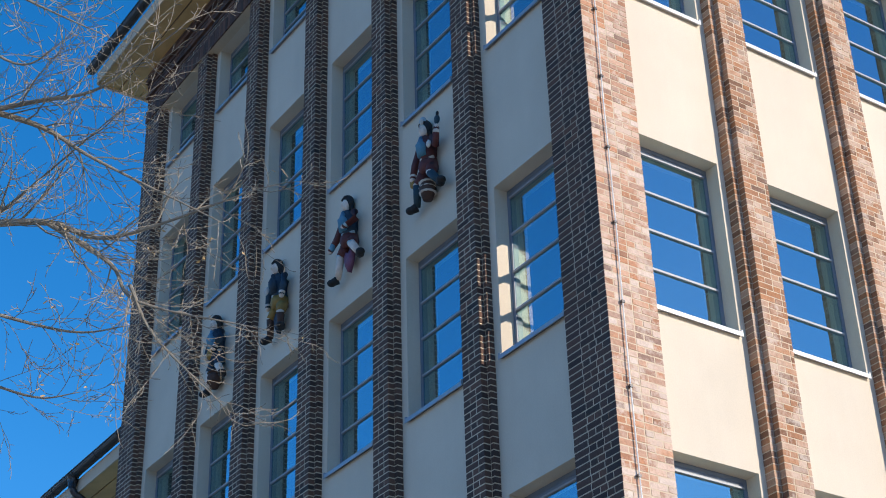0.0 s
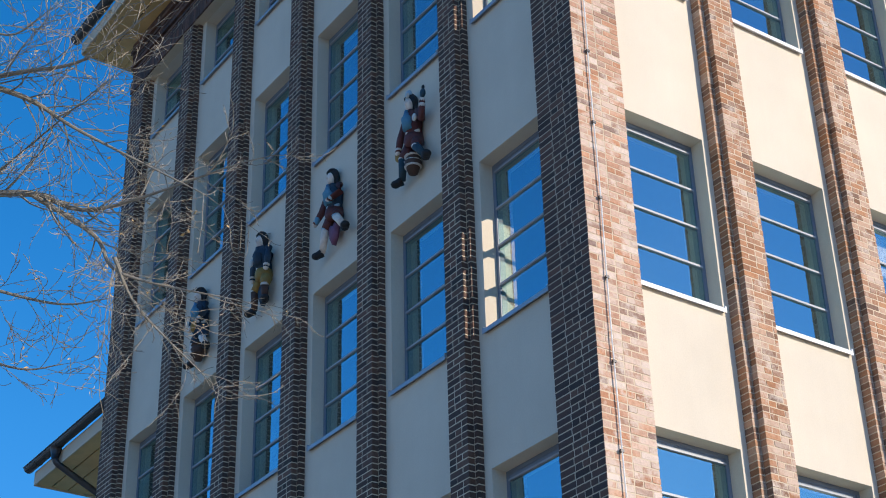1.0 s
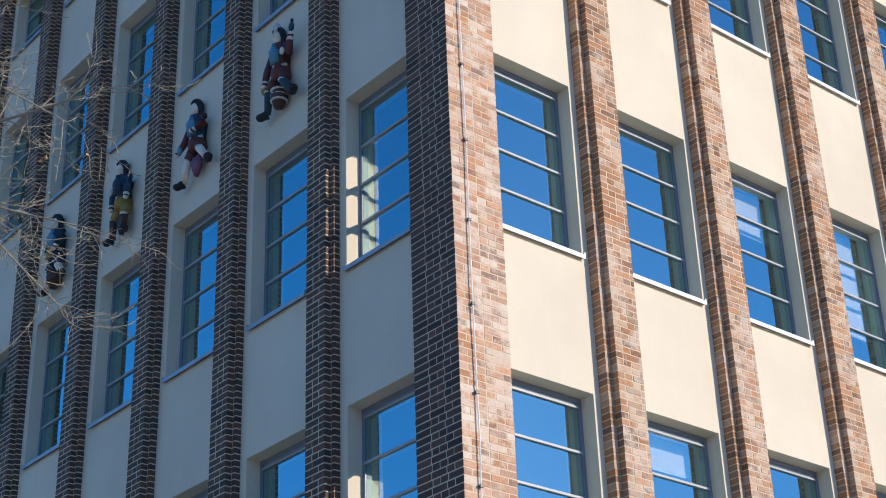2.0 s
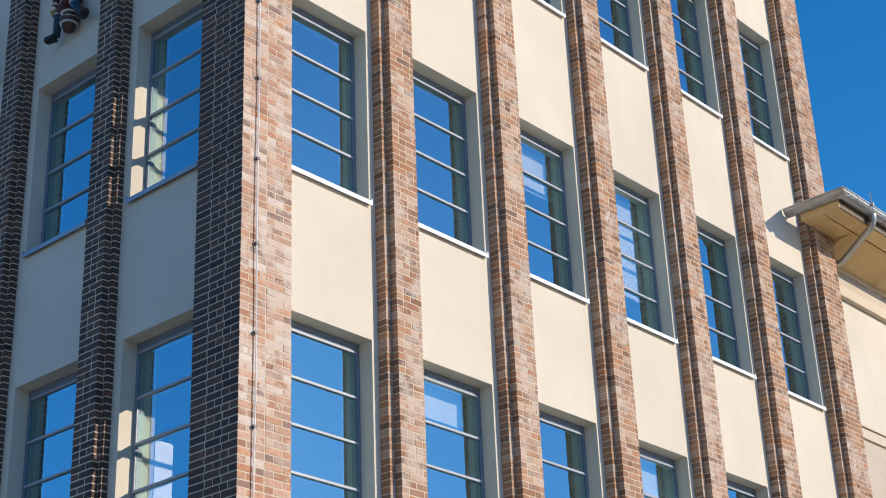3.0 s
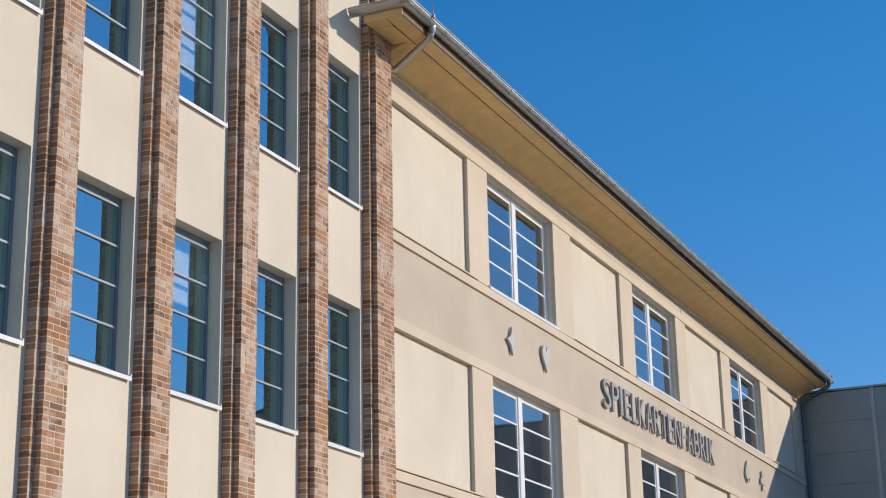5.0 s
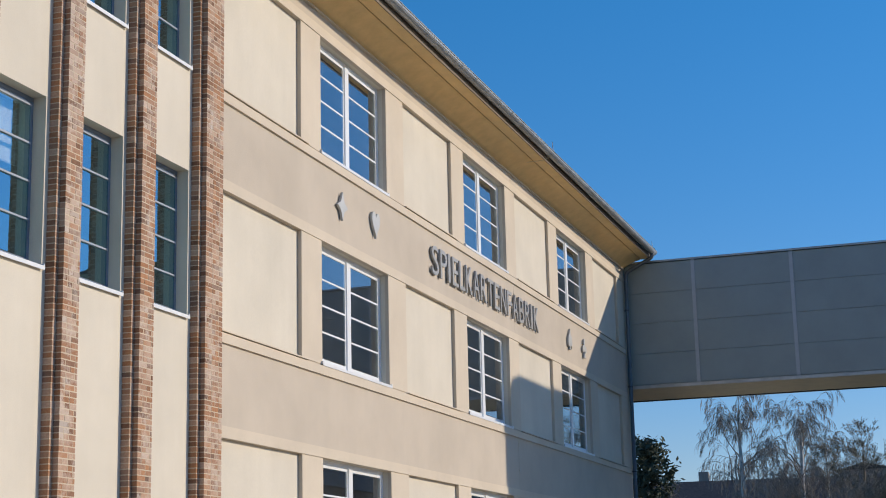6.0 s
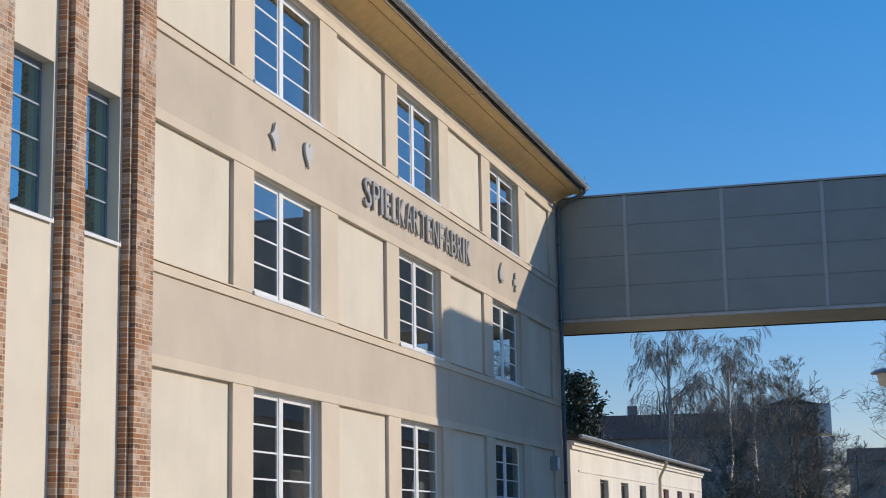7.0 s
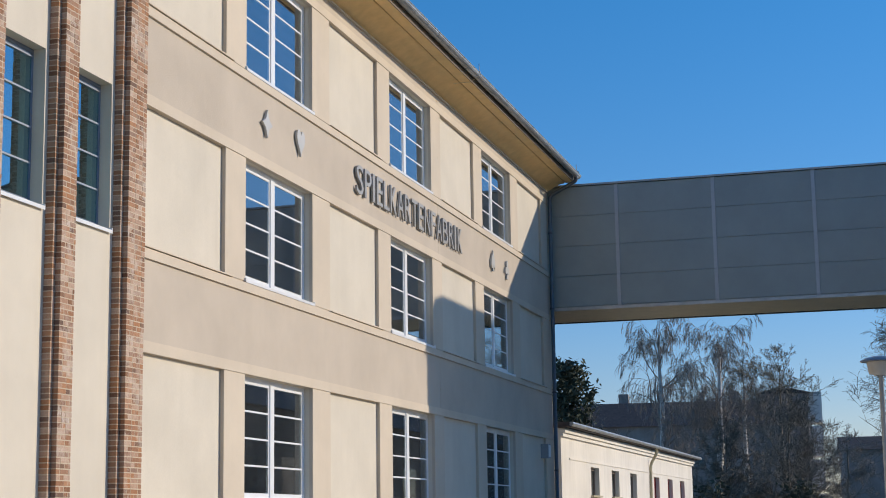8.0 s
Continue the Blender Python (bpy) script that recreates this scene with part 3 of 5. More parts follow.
# ---- lettering, suit signs ----
def letter_mesh(ch, depth, fat):
    cu = bpy.data.curves.new("glyph", "FONT")
    cu.body, cu.size, cu.extrude, cu.offset, cu.resolution_u = ch, 1.0, depth, fat, 4
    ob = bpy.data.objects.new("glyph", cu)
    scene.collection.objects.link(ob)
    me = bpy.data.meshes.new_from_object(ob.evaluated_get(bpy.context.evaluated_depsgraph_get()))
    bpy.data.objects.remove(ob)
    bpy.data.curves.remove(cu)
    return me


def lettering():
    """Separate metal letters standing off the wall on pins."""
    sign = thing("lettering", "grey metal capital letters fixed to the beige spandrel", "sign", at=(20.80, WING_Y - 0.045, 8.02))
    words, width, height = "SPIELKARTENFABRIK", 7.95, 0.585
    advance = {"I": 0.52, "M": 1.2, "L": 0.9, "E": 0.95, "F": 0.92}
    total = sum(advance.get(c, 1.05) for c in words)
    x = 0.0
    for c in words:
        me = letter_mesh(c, 0.022, 0.0)
        co = np.empty(len(me.vertices) * 3)
        me.vertices.foreach_get("co", co)
        co = co.reshape(-1, 3)
        step = width * advance.get(c, 1.05) / total
        lo, hi = co.min(0), co.max(0)
        wide = step * (0.80 if c != "I" else 0.52)
        out = np.empty_like(co)
        out[:, 0] = x + step * 0.09 + (co[:, 0] - lo[0]) / (hi[0] - lo[0]) * wide
        out[:, 1] = -co[:, 2]
        out[:, 2] = (co[:, 1] - lo[1]) / (hi[1] - lo[1]) * height
        me.vertices.foreach_set("co", out.ravel())
        me.materials.clear()
        me.materials.append(LETTER)
        me.update()
        part("letter", me, LETTER, sign)
        part("pin", Geo().box(x + step * 0.3, x + step * 0.32, 0.02, 0.0445, height * 0.1, height * 0.14), DARK_METAL, sign)
        x += step
    return sign


def suit_ring(kind):
    pts = []
    if kind == "diamond":
        for k in range(4):
            a0, a1 = math.pi / 2 * k, math.pi / 2 * (k + 1)
            p, q = Vector((math.cos(a0) * 0.27, math.sin(a0) * 0.25)), Vector((math.cos(a1) * 0.27, math.sin(a1) * 0.25))
            for i in range(6):
                f = i / 6
                v = p.lerp(q, f)
                pts.append(v * (1 - 0.30 * math.sin(math.pi * f)))
    elif kind in ("heart", "spade"):
        for i in range(36):
            a = 2 * math.pi * i / 36
            x = 0.235 * math.sin(a) ** 3
            y = 0.0165 * (13 * math.cos(a) - 5 * math.cos(2 * a) - 2 * math.cos(3 * a) - math.cos(4 * a)) + 0.03
            pts.append(Vector((x, y)) if kind == "heart" else Vector((-x, -y + 0.04)))
        if kind == "spade":
            low = min(range(36), key=lambda i: pts[i].y + 10 * abs(pts[i].x) if pts[i].y < 0.0 else 9)
            pts[low:low + 1] = [Vector((0.025, -0.12)), Vector((0.09, -0.25)), Vector((-0.09, -0.25)), Vector((-0.025, -0.12))][:: 1 if pts[low - 1].x > pts[(low + 1) % 36].x else -1]
    else:
        for cx, cy, a0, a1 in ((0.155, -0.03, -150, 120), (0, 0.155, -60, 240), (-0.155, -0.03, 60, 330)):
            for i in range(11):
                a = radians(a0 + (a1 - a0) * i / 10)
                pts.append(Vector((cx + 0.095 * math.cos(a), cy + 0.095 * math.sin(a))))
        pts += [Vector((-0.03, -0.10)), Vector((-0.10, -0.26)), Vector((0.10, -0.26)), Vector((0.03, -0.10))]
    return pts


def suit_sign(kind, x, z):
    ring = [(x + 0.82 * p.x, WING_Y - 0.062, z + p.y) for p in suit_ring(kind)]
    s = thing("suit_sign", f"grey metal {kind} shape fixed to the spandrel", "sign", "card suit signs")
    part("plate", Geo().prism(ring, (0, 0.045, 0)), SUIT, s, tidy=True)
    part("pin", Geo().box(x - 0.01, x + 0.01, WING_Y - 0.0168, WING_Y - 0.0005, z - 0.02, z + 0.02), DARK_METAL, s)


lettering()
suit_sign("diamond", 16.22, 8.31)
suit_sign("heart", 17.80, 8.33)
suit_sign("spade", 31.78, 8.30)
suit_sign("club", 33.33, 8.30)


# ---- pipes and wires ----
def smooth_line(points, n=5):
    """A soft curve through the given corners."""
    pts = [Vector(p) for p in points]
    out = [pts[0]]
    for a, b, c in zip(pts, pts[1:], pts[2:]):
        r = min(0.16, (b - a).length * 0.45, (c - b).length * 0.45)
        p, q = b + (a - b).normalized() * r, b + (c - b).normalized() * r
        out += [(p.lerp(b, i / n)).lerp(b.lerp(q, i / n), i / n) for i in range(n + 1)]
    return out + [pts[-1]]


def downpipe(label, points, r, mat, clips):
    d = thing("downpipe", label, "pipe")
    part("pipe", Geo().tube(smooth_line(points), r, 10), mat, d, smooth=True)
    p = Vector(points[0])
    part("outlet", Geo().tube([p + Vector((0, 0, 0.06)), p + Vector((0, 0, -0.02)), p + Vector((0, 0, -0.16))], [r * 1.7, r * 1.5, r * 1.05], 10), mat, d, smooth=True)
    for x, y, z in clips:
        part("clip", Geo().tube([(x, y, z - 0.02), (x, y, z + 0.02)], r * 1.2, 10), DARK_METAL, d)


downpipe("weathered zinc swan-neck pipe under the wing gutter", [(11.22, -0.90, 11.92), (11.22, -0.90, 11.72), (11.60, -0.1, 11.48), (11.50, -0.02, 11.55), (11.36, -0.02, 11.85)], 0.05, ZINC, [])
downpipe("dark grey rain pipe running down the wing corner", [(38.5, -0.95, 11.93), (38.5, -0.95, 11.72), (38.72, -0.07, 11.35), (38.72, -0.07, 0.05)], 0.06, plain("blue_grey_pipe", (0.12, 0.14, 0.16), 0.45, 0.4), [(38.72, -0.06, z) for z in (3.1, 5.4, 7.9, 10.2)])
downpipe("dark rain pipe under the rear wing gutter", [(0.0, 13.1, 11.95), (0.0, 13.1, 11.75), (0.87, 12.9, 11.2), (0.87, 12.9, 0.05)], 0.055, DARK_METAL, [])


def conductor(label, x, y, z0, z1, step, mat, r=0.009, clamp=None):
    """A lightning conductor held off the wall by small clamps."""
    c = thing("lightning_conductor", label, "cable")
    pts = [(x + 0.006 * math.sin(1.7 * k), y - 0.024 + 0.003 * math.sin(2.9 * k), z0 + (z1 - z0) * k / 24) for k in range(25)]
    part("wire", Geo().tube(pts, r, 5), mat, c)
    z = z0 + 0.35
    while z < z1:
        part("clamp", Geo().box(x - 0.018, x + 0.018, y - 0.036, y - 0.012, z - 0.013, z + 0.013).box(x - 0.008, x + 0.008, y - 0.02, y - 0.0005, z - 0.007, z + 0.007), clamp or DARK_METAL, c)
        z += step


ALU = plain("aluminium_wire", (0.82, 0.82, 0.80), 0.4, 0.0)
conductor("bright lightning conductor on the brick tower corner", 0.045, -0.20, 0.71, 18.5, 0.86, ALU, 0.0075)
conductor("pale conductor at the seam between tower and wing", 11.325, 0.02, 0.2, 11.6, 1.9, ALU, 0.011)
conductor("beige painted conductor on the wing wall", 26.80, WING_Y + 0.022, 0.2, 11.6, 1.35, PALE, 0.004, LIP)
for x, over in ((11.05, False), (26.80, True), (38.3, False)):
    rod = thing("lightning_rod", "thin metal conductor tip rising over the wing gutter", "cable", "conductor tips")
    part("tip", Geo().tube([(x, -1.01, 11.86), (x, -1.015, 12.02), (x + 0.02, -1.0, 12.17)], 0.009, 5), ZINC, rod)
    part("bracket", Geo().box(x - 0.02, x + 0.02, -1.035, -0.985, 11.93, 11.97), ZINC, rod)
    if over:
        part("soffit_wire", Geo().tube([(x, WING_Y - 0.07, 11.6), (x, WING_Y - 0.07, 11.745), (x, -0.78, 11.745), (x, -1.01, 11.87)], 0.008, 5), LIP, rod)
box = thing("wall_lamp", "small grey box lamp on the wing wall", "lamp", at=(37.6, WING_Y, 3.62))
part("housing", Geo().box(-0.16, 0.16, -0.16, 0.0595, -0.2, 0.2), plain("grey_box", (0.3, 0.32, 0.34), 0.5), box)
part("cover", Geo().box(-0.13, 0.13, -0.175, -0.161, -0.17, 0.17), WHITE_FRAME, box)


# ---- bridge ----
BX0, BX1, BY0, BY1 = 39.0, 42.0, -13.0, 4.0
bridge = thing("footbridge", "closed grey metal-clad bridge between two factory buildings", "bridge")
part("body", Geo().box(BX0 + 0.03, BX1 - 0.03, BY0, BY1, 7.94, 11.60), PANEL, bridge, "grey inner cladding")
seams, ribs = [7.97, 8.89, 9.81, 10.73, 11.64], [0.9, -2.06, -4.96, -7.87, -10.78, -12.99]
for a, b in zip(ribs[1:], ribs):
    for c, d in zip(seams, seams[1:]):
        part("panel", Geo().box(BX0, BX0 + 0.028, a + 0.055, b - 0.055, c + 0.007, d - 0.007), PANEL, bridge)
for y in ribs[1:]:
    part("rib", Geo().box(BX0 - 0.02, BX0 + 0.028, y - 0.052, y + 0.052, 7.95, 11.65), PANEL_RIB, bridge)
part("underside", Geo().box(BX0 - 0.02, BX1 + 0.02, BY0, BY1, 7.86, 7.935), LIP, bridge, "beige sheet underside")
part("edge_angle", Geo().box(BX0 - 0.045, BX0 - 0.021, BY0, BY1, 7.85, 7.945), ZINC, bridge)
part("edge_angle", Geo().box(BX1 - 0.08, BX1 + 0.03, BY0, BY1, 7.83, 7.858), DARK_METAL, bridge)
part("coping", Geo().box(BX0 - 0.05, BX1 + 0.05, BY0, BY1, 11.655, 11.71), ZINC, bridge)
part("roof_vent", Geo().ball((40.4, -10.3, 11.72), 0.8, 1.1, 0.22), ZINC, bridge, smooth=True)
part("roof_vent", Geo().ball((39.6, -0.75, 11.71), 0.35, 0.5, 0.12), ZINC, bridge, smooth=True)

# narrow factory block across the yard, which throws its shade on the wing
block = thing("factory_block", "beige rendered factory block with dark low roof across the yard", "building")
part("wall", Geo().box(34.2, 46.0, -15.6, BY0 - 0.01, 0, 11.60), BEIGE, block)
part("eaves", Geo().box(34.05, 46.1, -15.75, -12.4, 11.61, 11.82), LIP, block)
part("roof", Geo().prism([(34.05, -12.4, 11.83), (34.05, -15.75, 11.83), (34.05, -14.1, 12.3)], (12.05, 0, 0)), TILE, block, tidy=True)
for k in range(3):
    for z in (1.5, 5.1, 8.7):
        part("window", Geo().box(35.2 + k * 3.6, 37.2 + k * 3.6, BY0 - 0.009, BY0 + 0.03, z, z + 2.0), GLASS_W, block)


# long unseen building added across the yard to darken what the lower panes mirror
dark_block = thing("workshop", "added unseen brown building with dark roof, mirrored in lower panes", "building")
part("wall", Geo().box(58, 150, -34, -24, 0, 8.2), plain("brown_wall", (0.16, 0.11, 0.085), 0.9, var=0.2, scale=0.6), dark_block)
part("roof", Geo().prism([(57.6, -23.6, 8.21), (57.6, -34.4, 8.21), (57.6, -29, 10.4)], (92.8, 0, 0)), TILE, dark_block, tidy=True)
for k in range(15):
    part("window", Geo().box(60 + k * 6, 63 + k * 6, -24.01, -23.97, 2.0, 5.5), GLASS_W, dark_block)


# ---- low white building ----
low = thing("low_building", "long low white rendered building with small windows", "building")
LY, LZ = 0.05, 4.42
lw = [(44.7 + 3.92 * k, 46.2 + 3.92 * k) for k in range(3)] + [(58.4 + 3.9 * k, 59.9 + 3.9 * k) for k in range(3)]
me = pierced(on_w, 40.0, 70.6, 0.0, LZ, 0.0, 0.35, [(a, b, 2.45, 3.37) for a, b in lw])
me.materials.append(WHITE_WALL)
part("wall", me, WHITE_WALL, low)
part("end_wall", Geo().box(40.0, 40.35, 0.41, 9, 0, LZ).box(70.25, 70.6, 0.41, 9, 0, LZ).box(40.0, 70.6, 9.01, 9.3, 0, LZ), WHITE_WALL, low)
part("room_wall", Geo().box(40.4, 70.2, 3.0, 3.1, 0, LZ), ROOM, low)
part("moulding", Geo().box(39.99, 70.62, LY - 0.08, LY - 0.0005, LZ - 0.26, LZ - 0.15).box(39.99, 70.62, LY - 0.14, LY - 0.0005, LZ - 0.146, LZ), WHITE_WALL, low)
part("moulding", Geo().box(41.2, 57.0, LY - 0.025, LY - 0.0005, 3.50, 3.56).box(57.4, 70.5, LY - 0.025, LY - 0.0005, 3.50, 3.56), WHITE_WALL, low)
part("roof", Geo().prism([(39.8, -0.28, LZ + 0.02), (39.8, -0.28, LZ + 0.16), (39.8, 9.5, LZ + 0.5), (39.8, 9.5, LZ + 0.02)], (31.2, 0, 0)), TILE, low, tidy=True)
part("gutter", Geo().tube([(39.8, -0.33, LZ + 0.10), (71.1, -0.33, LZ + 0.10)], 0.07, 8), ZINC, low)
part("downpipe", Geo().tube(smooth_line([(57.2, -0.3, LZ + 0.06), (57.2, -0.28, LZ - 0.15), (57.2, -0.02, LZ - 0.6), (57.2, -0.02, 0.02)]), 0.06, 8), LIP, low, smooth=True)
for k, (a, b) in enumerate(lw):
    w = part("window", Geo().box(a, a + 0.09, 0.2, 0.27, 2.45, 3.37).box(b - 0.09, b, 0.2, 0.27, 2.45, 3.37).box(a, b, 0.2, 0.268, 3.28, 3.37).box((a + b) / 2 - 0.05, (a + b) / 2 + 0.05, 0.19, 0.268, 2.45, 3.28), plain("brown_paint", (0.22, 0.17, 0.14), 0.5) if k < 3 else RED_SHUTTER, low)
    part("pane" if k < 3 else "shutter", Geo().box(a + 0.09, b - 0.09, 0.23, 0.24, 2.45, 3.28), GLASS_W if k < 3 else RED_SHUTTER, w)
    part("window_sill", Geo().box(a - 0.08, b + 0.08, LY - 0.1, LY + 0.15, 2.39, 2.448), LIP, low)


# ---- street lamp ----
lamp = thing("street_lamp", "grey mushroom-headed lamp on a slim steel post", "street lamp", at=(20.6, -9.73, 0))
part("post", Geo().tube([(0, 0, 0), (0, 0, 1.2), (0, 0, 1.25), (0, 0, 4.05)], [0.07, 0.07, 0.045, 0.04], 10), PANEL_RIB, lamp, smooth=True)
part("bowl", Geo().tube([(0, 0, 4.02), (0, 0, 4.06), (0, 0, 4.26)], [0.10, 0.20, 0.235], 16), plain("opal_bowl", (0.62, 0.60, 0.55), 0.4), lamp, "milky bowl", smooth=True)
part("cap", Geo().tube([(0, 0, 4.262), (0, 0, 4.29), (0, 0, 4.34), (0, 0, 4.365)], [0.34, 0.335, 0.2, 0.03], 16), ZINC, lamp, "flat grey metal cap", smooth=True)


# ---- far houses ----
def far_house(label, x, y, turn, length, depth, height, floors, bays, wall_mat, roof_h):
    h = thing("apartment_house", label, "building", at=(x, y, 0))
    h.rotation_euler = (0, 0, radians(turn))
    part("wall", Geo().box(0, length, 0, depth, 0, height), wall_mat, h)
    part("roof", Geo().prism([(-0.3, -0.4, height), (-0.3, depth + 0.4, height), (-0.3, depth * 0.62, height + roof_h), (-0.3, depth * 0.38, height + roof_h)], (length + 0.6, 0, 0)), TILE, h, tidy=True)
    for k in range(max(2, bays // 3) if roof_h > 1 else 0):
        cx = (k + 0.5) * length / max(2, bays // 3)
        part("chimney", Geo().box(cx, cx + 0.9, depth * 0.4, depth * 0.55, height + roof_h * 0.6, height + roof_h + 0.9), GREY_WALL, h)
    for f in range(floors):
        for b in range(bays):
            u, z = (b + 0.3) * length / bays, 1.2 + f * (height - 0.8) / floors
            w = part("window", Geo().box(u, u + 1.3, -0.03, 0.02, z, z + 1.6), WHITE_FRAME, h)
            part("pane", Geo().box(u + 0.1, u + 0.6, -0.05, -0.032, z + 0.1, z + 1.5).box(u + 0.7, u + 1.2, -0.05, -0.032, z + 0.1, z + 1.5), GLASS_W, w)
    return h


far_house("long shaded grey apartment house behind bare trees", 148.5, 0.4, 96, 30, 11, 9.9, 4, 9, GREY_WALL, 2.4)
tall = far_house("tall grey apartment house with white sunlit balconies", 149.5, -1.0, 3, 12, 4.6, 13.4, 4, 4, GREY_WALL, 0.5)
for z in (1.0, 4.2, 7.4, 10.6):
    part("balcony", Geo().box(0.6, 4.2, -1.3, -0.06, z, z + 1.1).box(0.6, 0.9, -1.3, -0.06, z + 1.102, z + 2.9), WHITE_WALL, tall)
far_house("grey apartment house in the distance", 190, -32, 95, 30, 11, 9.0, 4, 7, GREY_WALL, 1.6)


# ---- trees ----
def grow(rng, g, tips, p, way, length, radius, level, spread, droop, kids, thin, sides=5, ratio=(0.35, 0.62)):
    """One limb, bending as it goes, and the limbs that leave it."""
    n = (4, 5, 6, 9)[min(level, 3)]
    pts, rad, q, w = [p.copy()], [radius], p.copy(), way.normalized()
    for i in range(n):
        w = (w + Vector((rng.gauss(0, 0.18), rng.gauss(0, 0.18), rng.gauss(0, 0.15) - droop * (2.0, 1.0, 0.3, 0.0)[min(level, 3)]))).normalized()
        q = q + w * (length / n)
        pts.append(q.copy())
        rad.append(max(thin, radius * (1 - 0.88 * (i + 1) / n)))
    g.tube(pts, rad, sides)
    if level == 0:
        tips.append((pts[-1], w))
        return
    for k in range(kids[level - 1]):
        f = rng.uniform(0.18, 1.0)
        i = min(n - 1, int(f * n))
        base = pts[i].lerp(pts[i + 1], f * n - i)
        along = (pts[i + 1] - pts[i]).normalized()
        side = along.cross(Vector((rng.gauss(0, 1), rng.gauss(0, 1), rng.gauss(0, 1)))).normalized()
        a = spread * rng.uniform(0.6, 1.25)
        grow(rng, g, tips, base, along * math.cos(a) + side * math.sin(a), length * rng.uniform(*ratio), max(thin, rad[i] * 0.55), level - 1, spread, droop, kids, thin, max(3, sides - 1), ratio)


def leaf_clump(rng, g, c, size, n):
    for _ in range(n):
        q = Vector(c) + Vector((rng.gauss(0, 1), rng.gauss(0, 1), rng.gauss(0, 1))) * size
        a, b = Vector((rng.gauss(0, 1), rng.gauss(0, 1), rng.gauss(0, 1))).normalized(), Vector((rng.gauss(0, 1), rng.gauss(0, 1), rng.gauss(0, 1))).normalized()
        s = size * rng.uniform(0.5, 1.0)
        g.poly([q - a * s, q + b * s * 0.5, q + a * s, q - b * s * 0.5])


rng = random.Random(11)
near_tree = thing("tree", "bare tree with fine sunlit twigs and few dry leaves", "tree", at=(0, 0, 0))
g = Geo()
TX, TY = -7.4, 1.2
g.tube([(TX, TY, 0), (TX + 0.05, TY, 1.2), (TX - 0.1, TY + 0.1, 4), (TX + 0.05, TY, 7), (TX, TY + 0.1, 9.5), (TX + 0.1, TY, 11.5)], [0.26, 0.2, 0.17, 0.13, 0.08, 0.03], 9)
part("trunk", g, BARK, near_tree, smooth=True)
g, tips = Geo(), []


def twig(r, g, tips, p, way, length, radius, level):
    """A slender shoot that bends one way, with side shoots set alternately along it."""
    n = 6 if level else 4
    w, q, pts = way.normalized(), p.copy(), [p.copy()]
    curl = Vector((r.gauss(0, 0.07), r.gauss(0, 0.07), r.gauss(0.02, 0.06)))
    for i in range(n):
        w = (w + curl + Vector((r.gauss(0, 0.09), r.gauss(0, 0.09), r.gauss(0, 0.09)))).normalized()
        q = q + w * (length / n)
        pts.append(q.copy())
    g.tube(pts, [max(0.0023, radius * (1 - 0.75 * i / n)) for i in range(n + 1)], 4 if level else 3)
    if not level:
        tips.append((pts[-1], w))
        return
    sprout(r, g, tips, pts, length, radius, level - 1, 0.075 if level > 1 else 0.055)


def sprout(r, g, tips, pts, length, radius, level, gap, first=0.2):
    """Side shoots along a line of points, shorter towards its end, and one that carries on."""
    count, turn = max(2, int(length * (1 - first) / gap)), r.uniform(0, 6.28)
    for k in range(count):
        f = min(0.999, first + (1 - first) * (k + r.random()) / count)
        i = int(f * (len(pts) - 1))
        base = pts[i].lerp(pts[i + 1], f * (len(pts) - 1) - i)
        along = (pts[i + 1] - pts[i]).normalized()
        side = along.orthogonal().normalized()
        turn += math.pi + r.gauss(0, 0.6)
        side = side * math.cos(turn) + along.cross(side) * math.sin(turn)
        a = r.uniform(0.5, 1.0)
        reach = (0.07, 0.24, 0.62)[level] * r.uniform(0.5, 1.3) * (1.15 - 0.6 * f)
        twig(r, g, tips, base, along * math.cos(a) + side * math.sin(a), reach, max(0.0022, radius * (0.5 - 0.2 * f)), level)
    twig(r, g, tips, pts[-1], pts[-1] - pts[-2], (0.07, 0.2, 0.4)[level], max(0.0022, radius * 0.3), level)


def through_points(points, steps=6):
    """An even curve through the given points."""
    p = [Vector(v) for v in points]
    p = [2 * p[0] - p[1]] + p + [2 * p[-1] - p[-2]]
    out = []
    for a, b, c, d in zip(p, p[1:], p[2:], p[3:]):
        for k in range(steps):
            f = k / steps
            out.append(0.5 * (2 * b + (c - a) * f + (2 * a - 5 * b + 4 * c - d) * f * f + (3 * b - a - 3 * c + d) * f ** 3))
    return out + [p[-2]]


# boughs: each leaves the trunk and sweeps out towards the tower wall
HIGH_BOUGHS = [
    (0.024, [(-6.18, -0.56, 8.32), (-5.86, -1.01, 8.28), (-5.56, -1.47, 8.23), (-5.29, -2.05, 8.44)]),
    (0.028, [(-6.21, -0.60, 8.38), (-5.74, -0.86, 8.20), (-5.40, -1.05, 7.94), (-4.67, -1.58, 7.38)]),
    (0.015, [(-5.87, 0.10, 7.75), (-5.66, -0.45, 7.93), (-5.37, -1.25, 8.20)]),
    (0.014, [(-6.54, -1.33, 8.93), (-6.12, -1.51, 8.69), (-5.68, -1.81, 8.38)]),
    (0.013, [(-6.32, -0.77, 8.82), (-5.96, -0.96, 8.59), (-5.76, -1.26, 8.72)]),
]
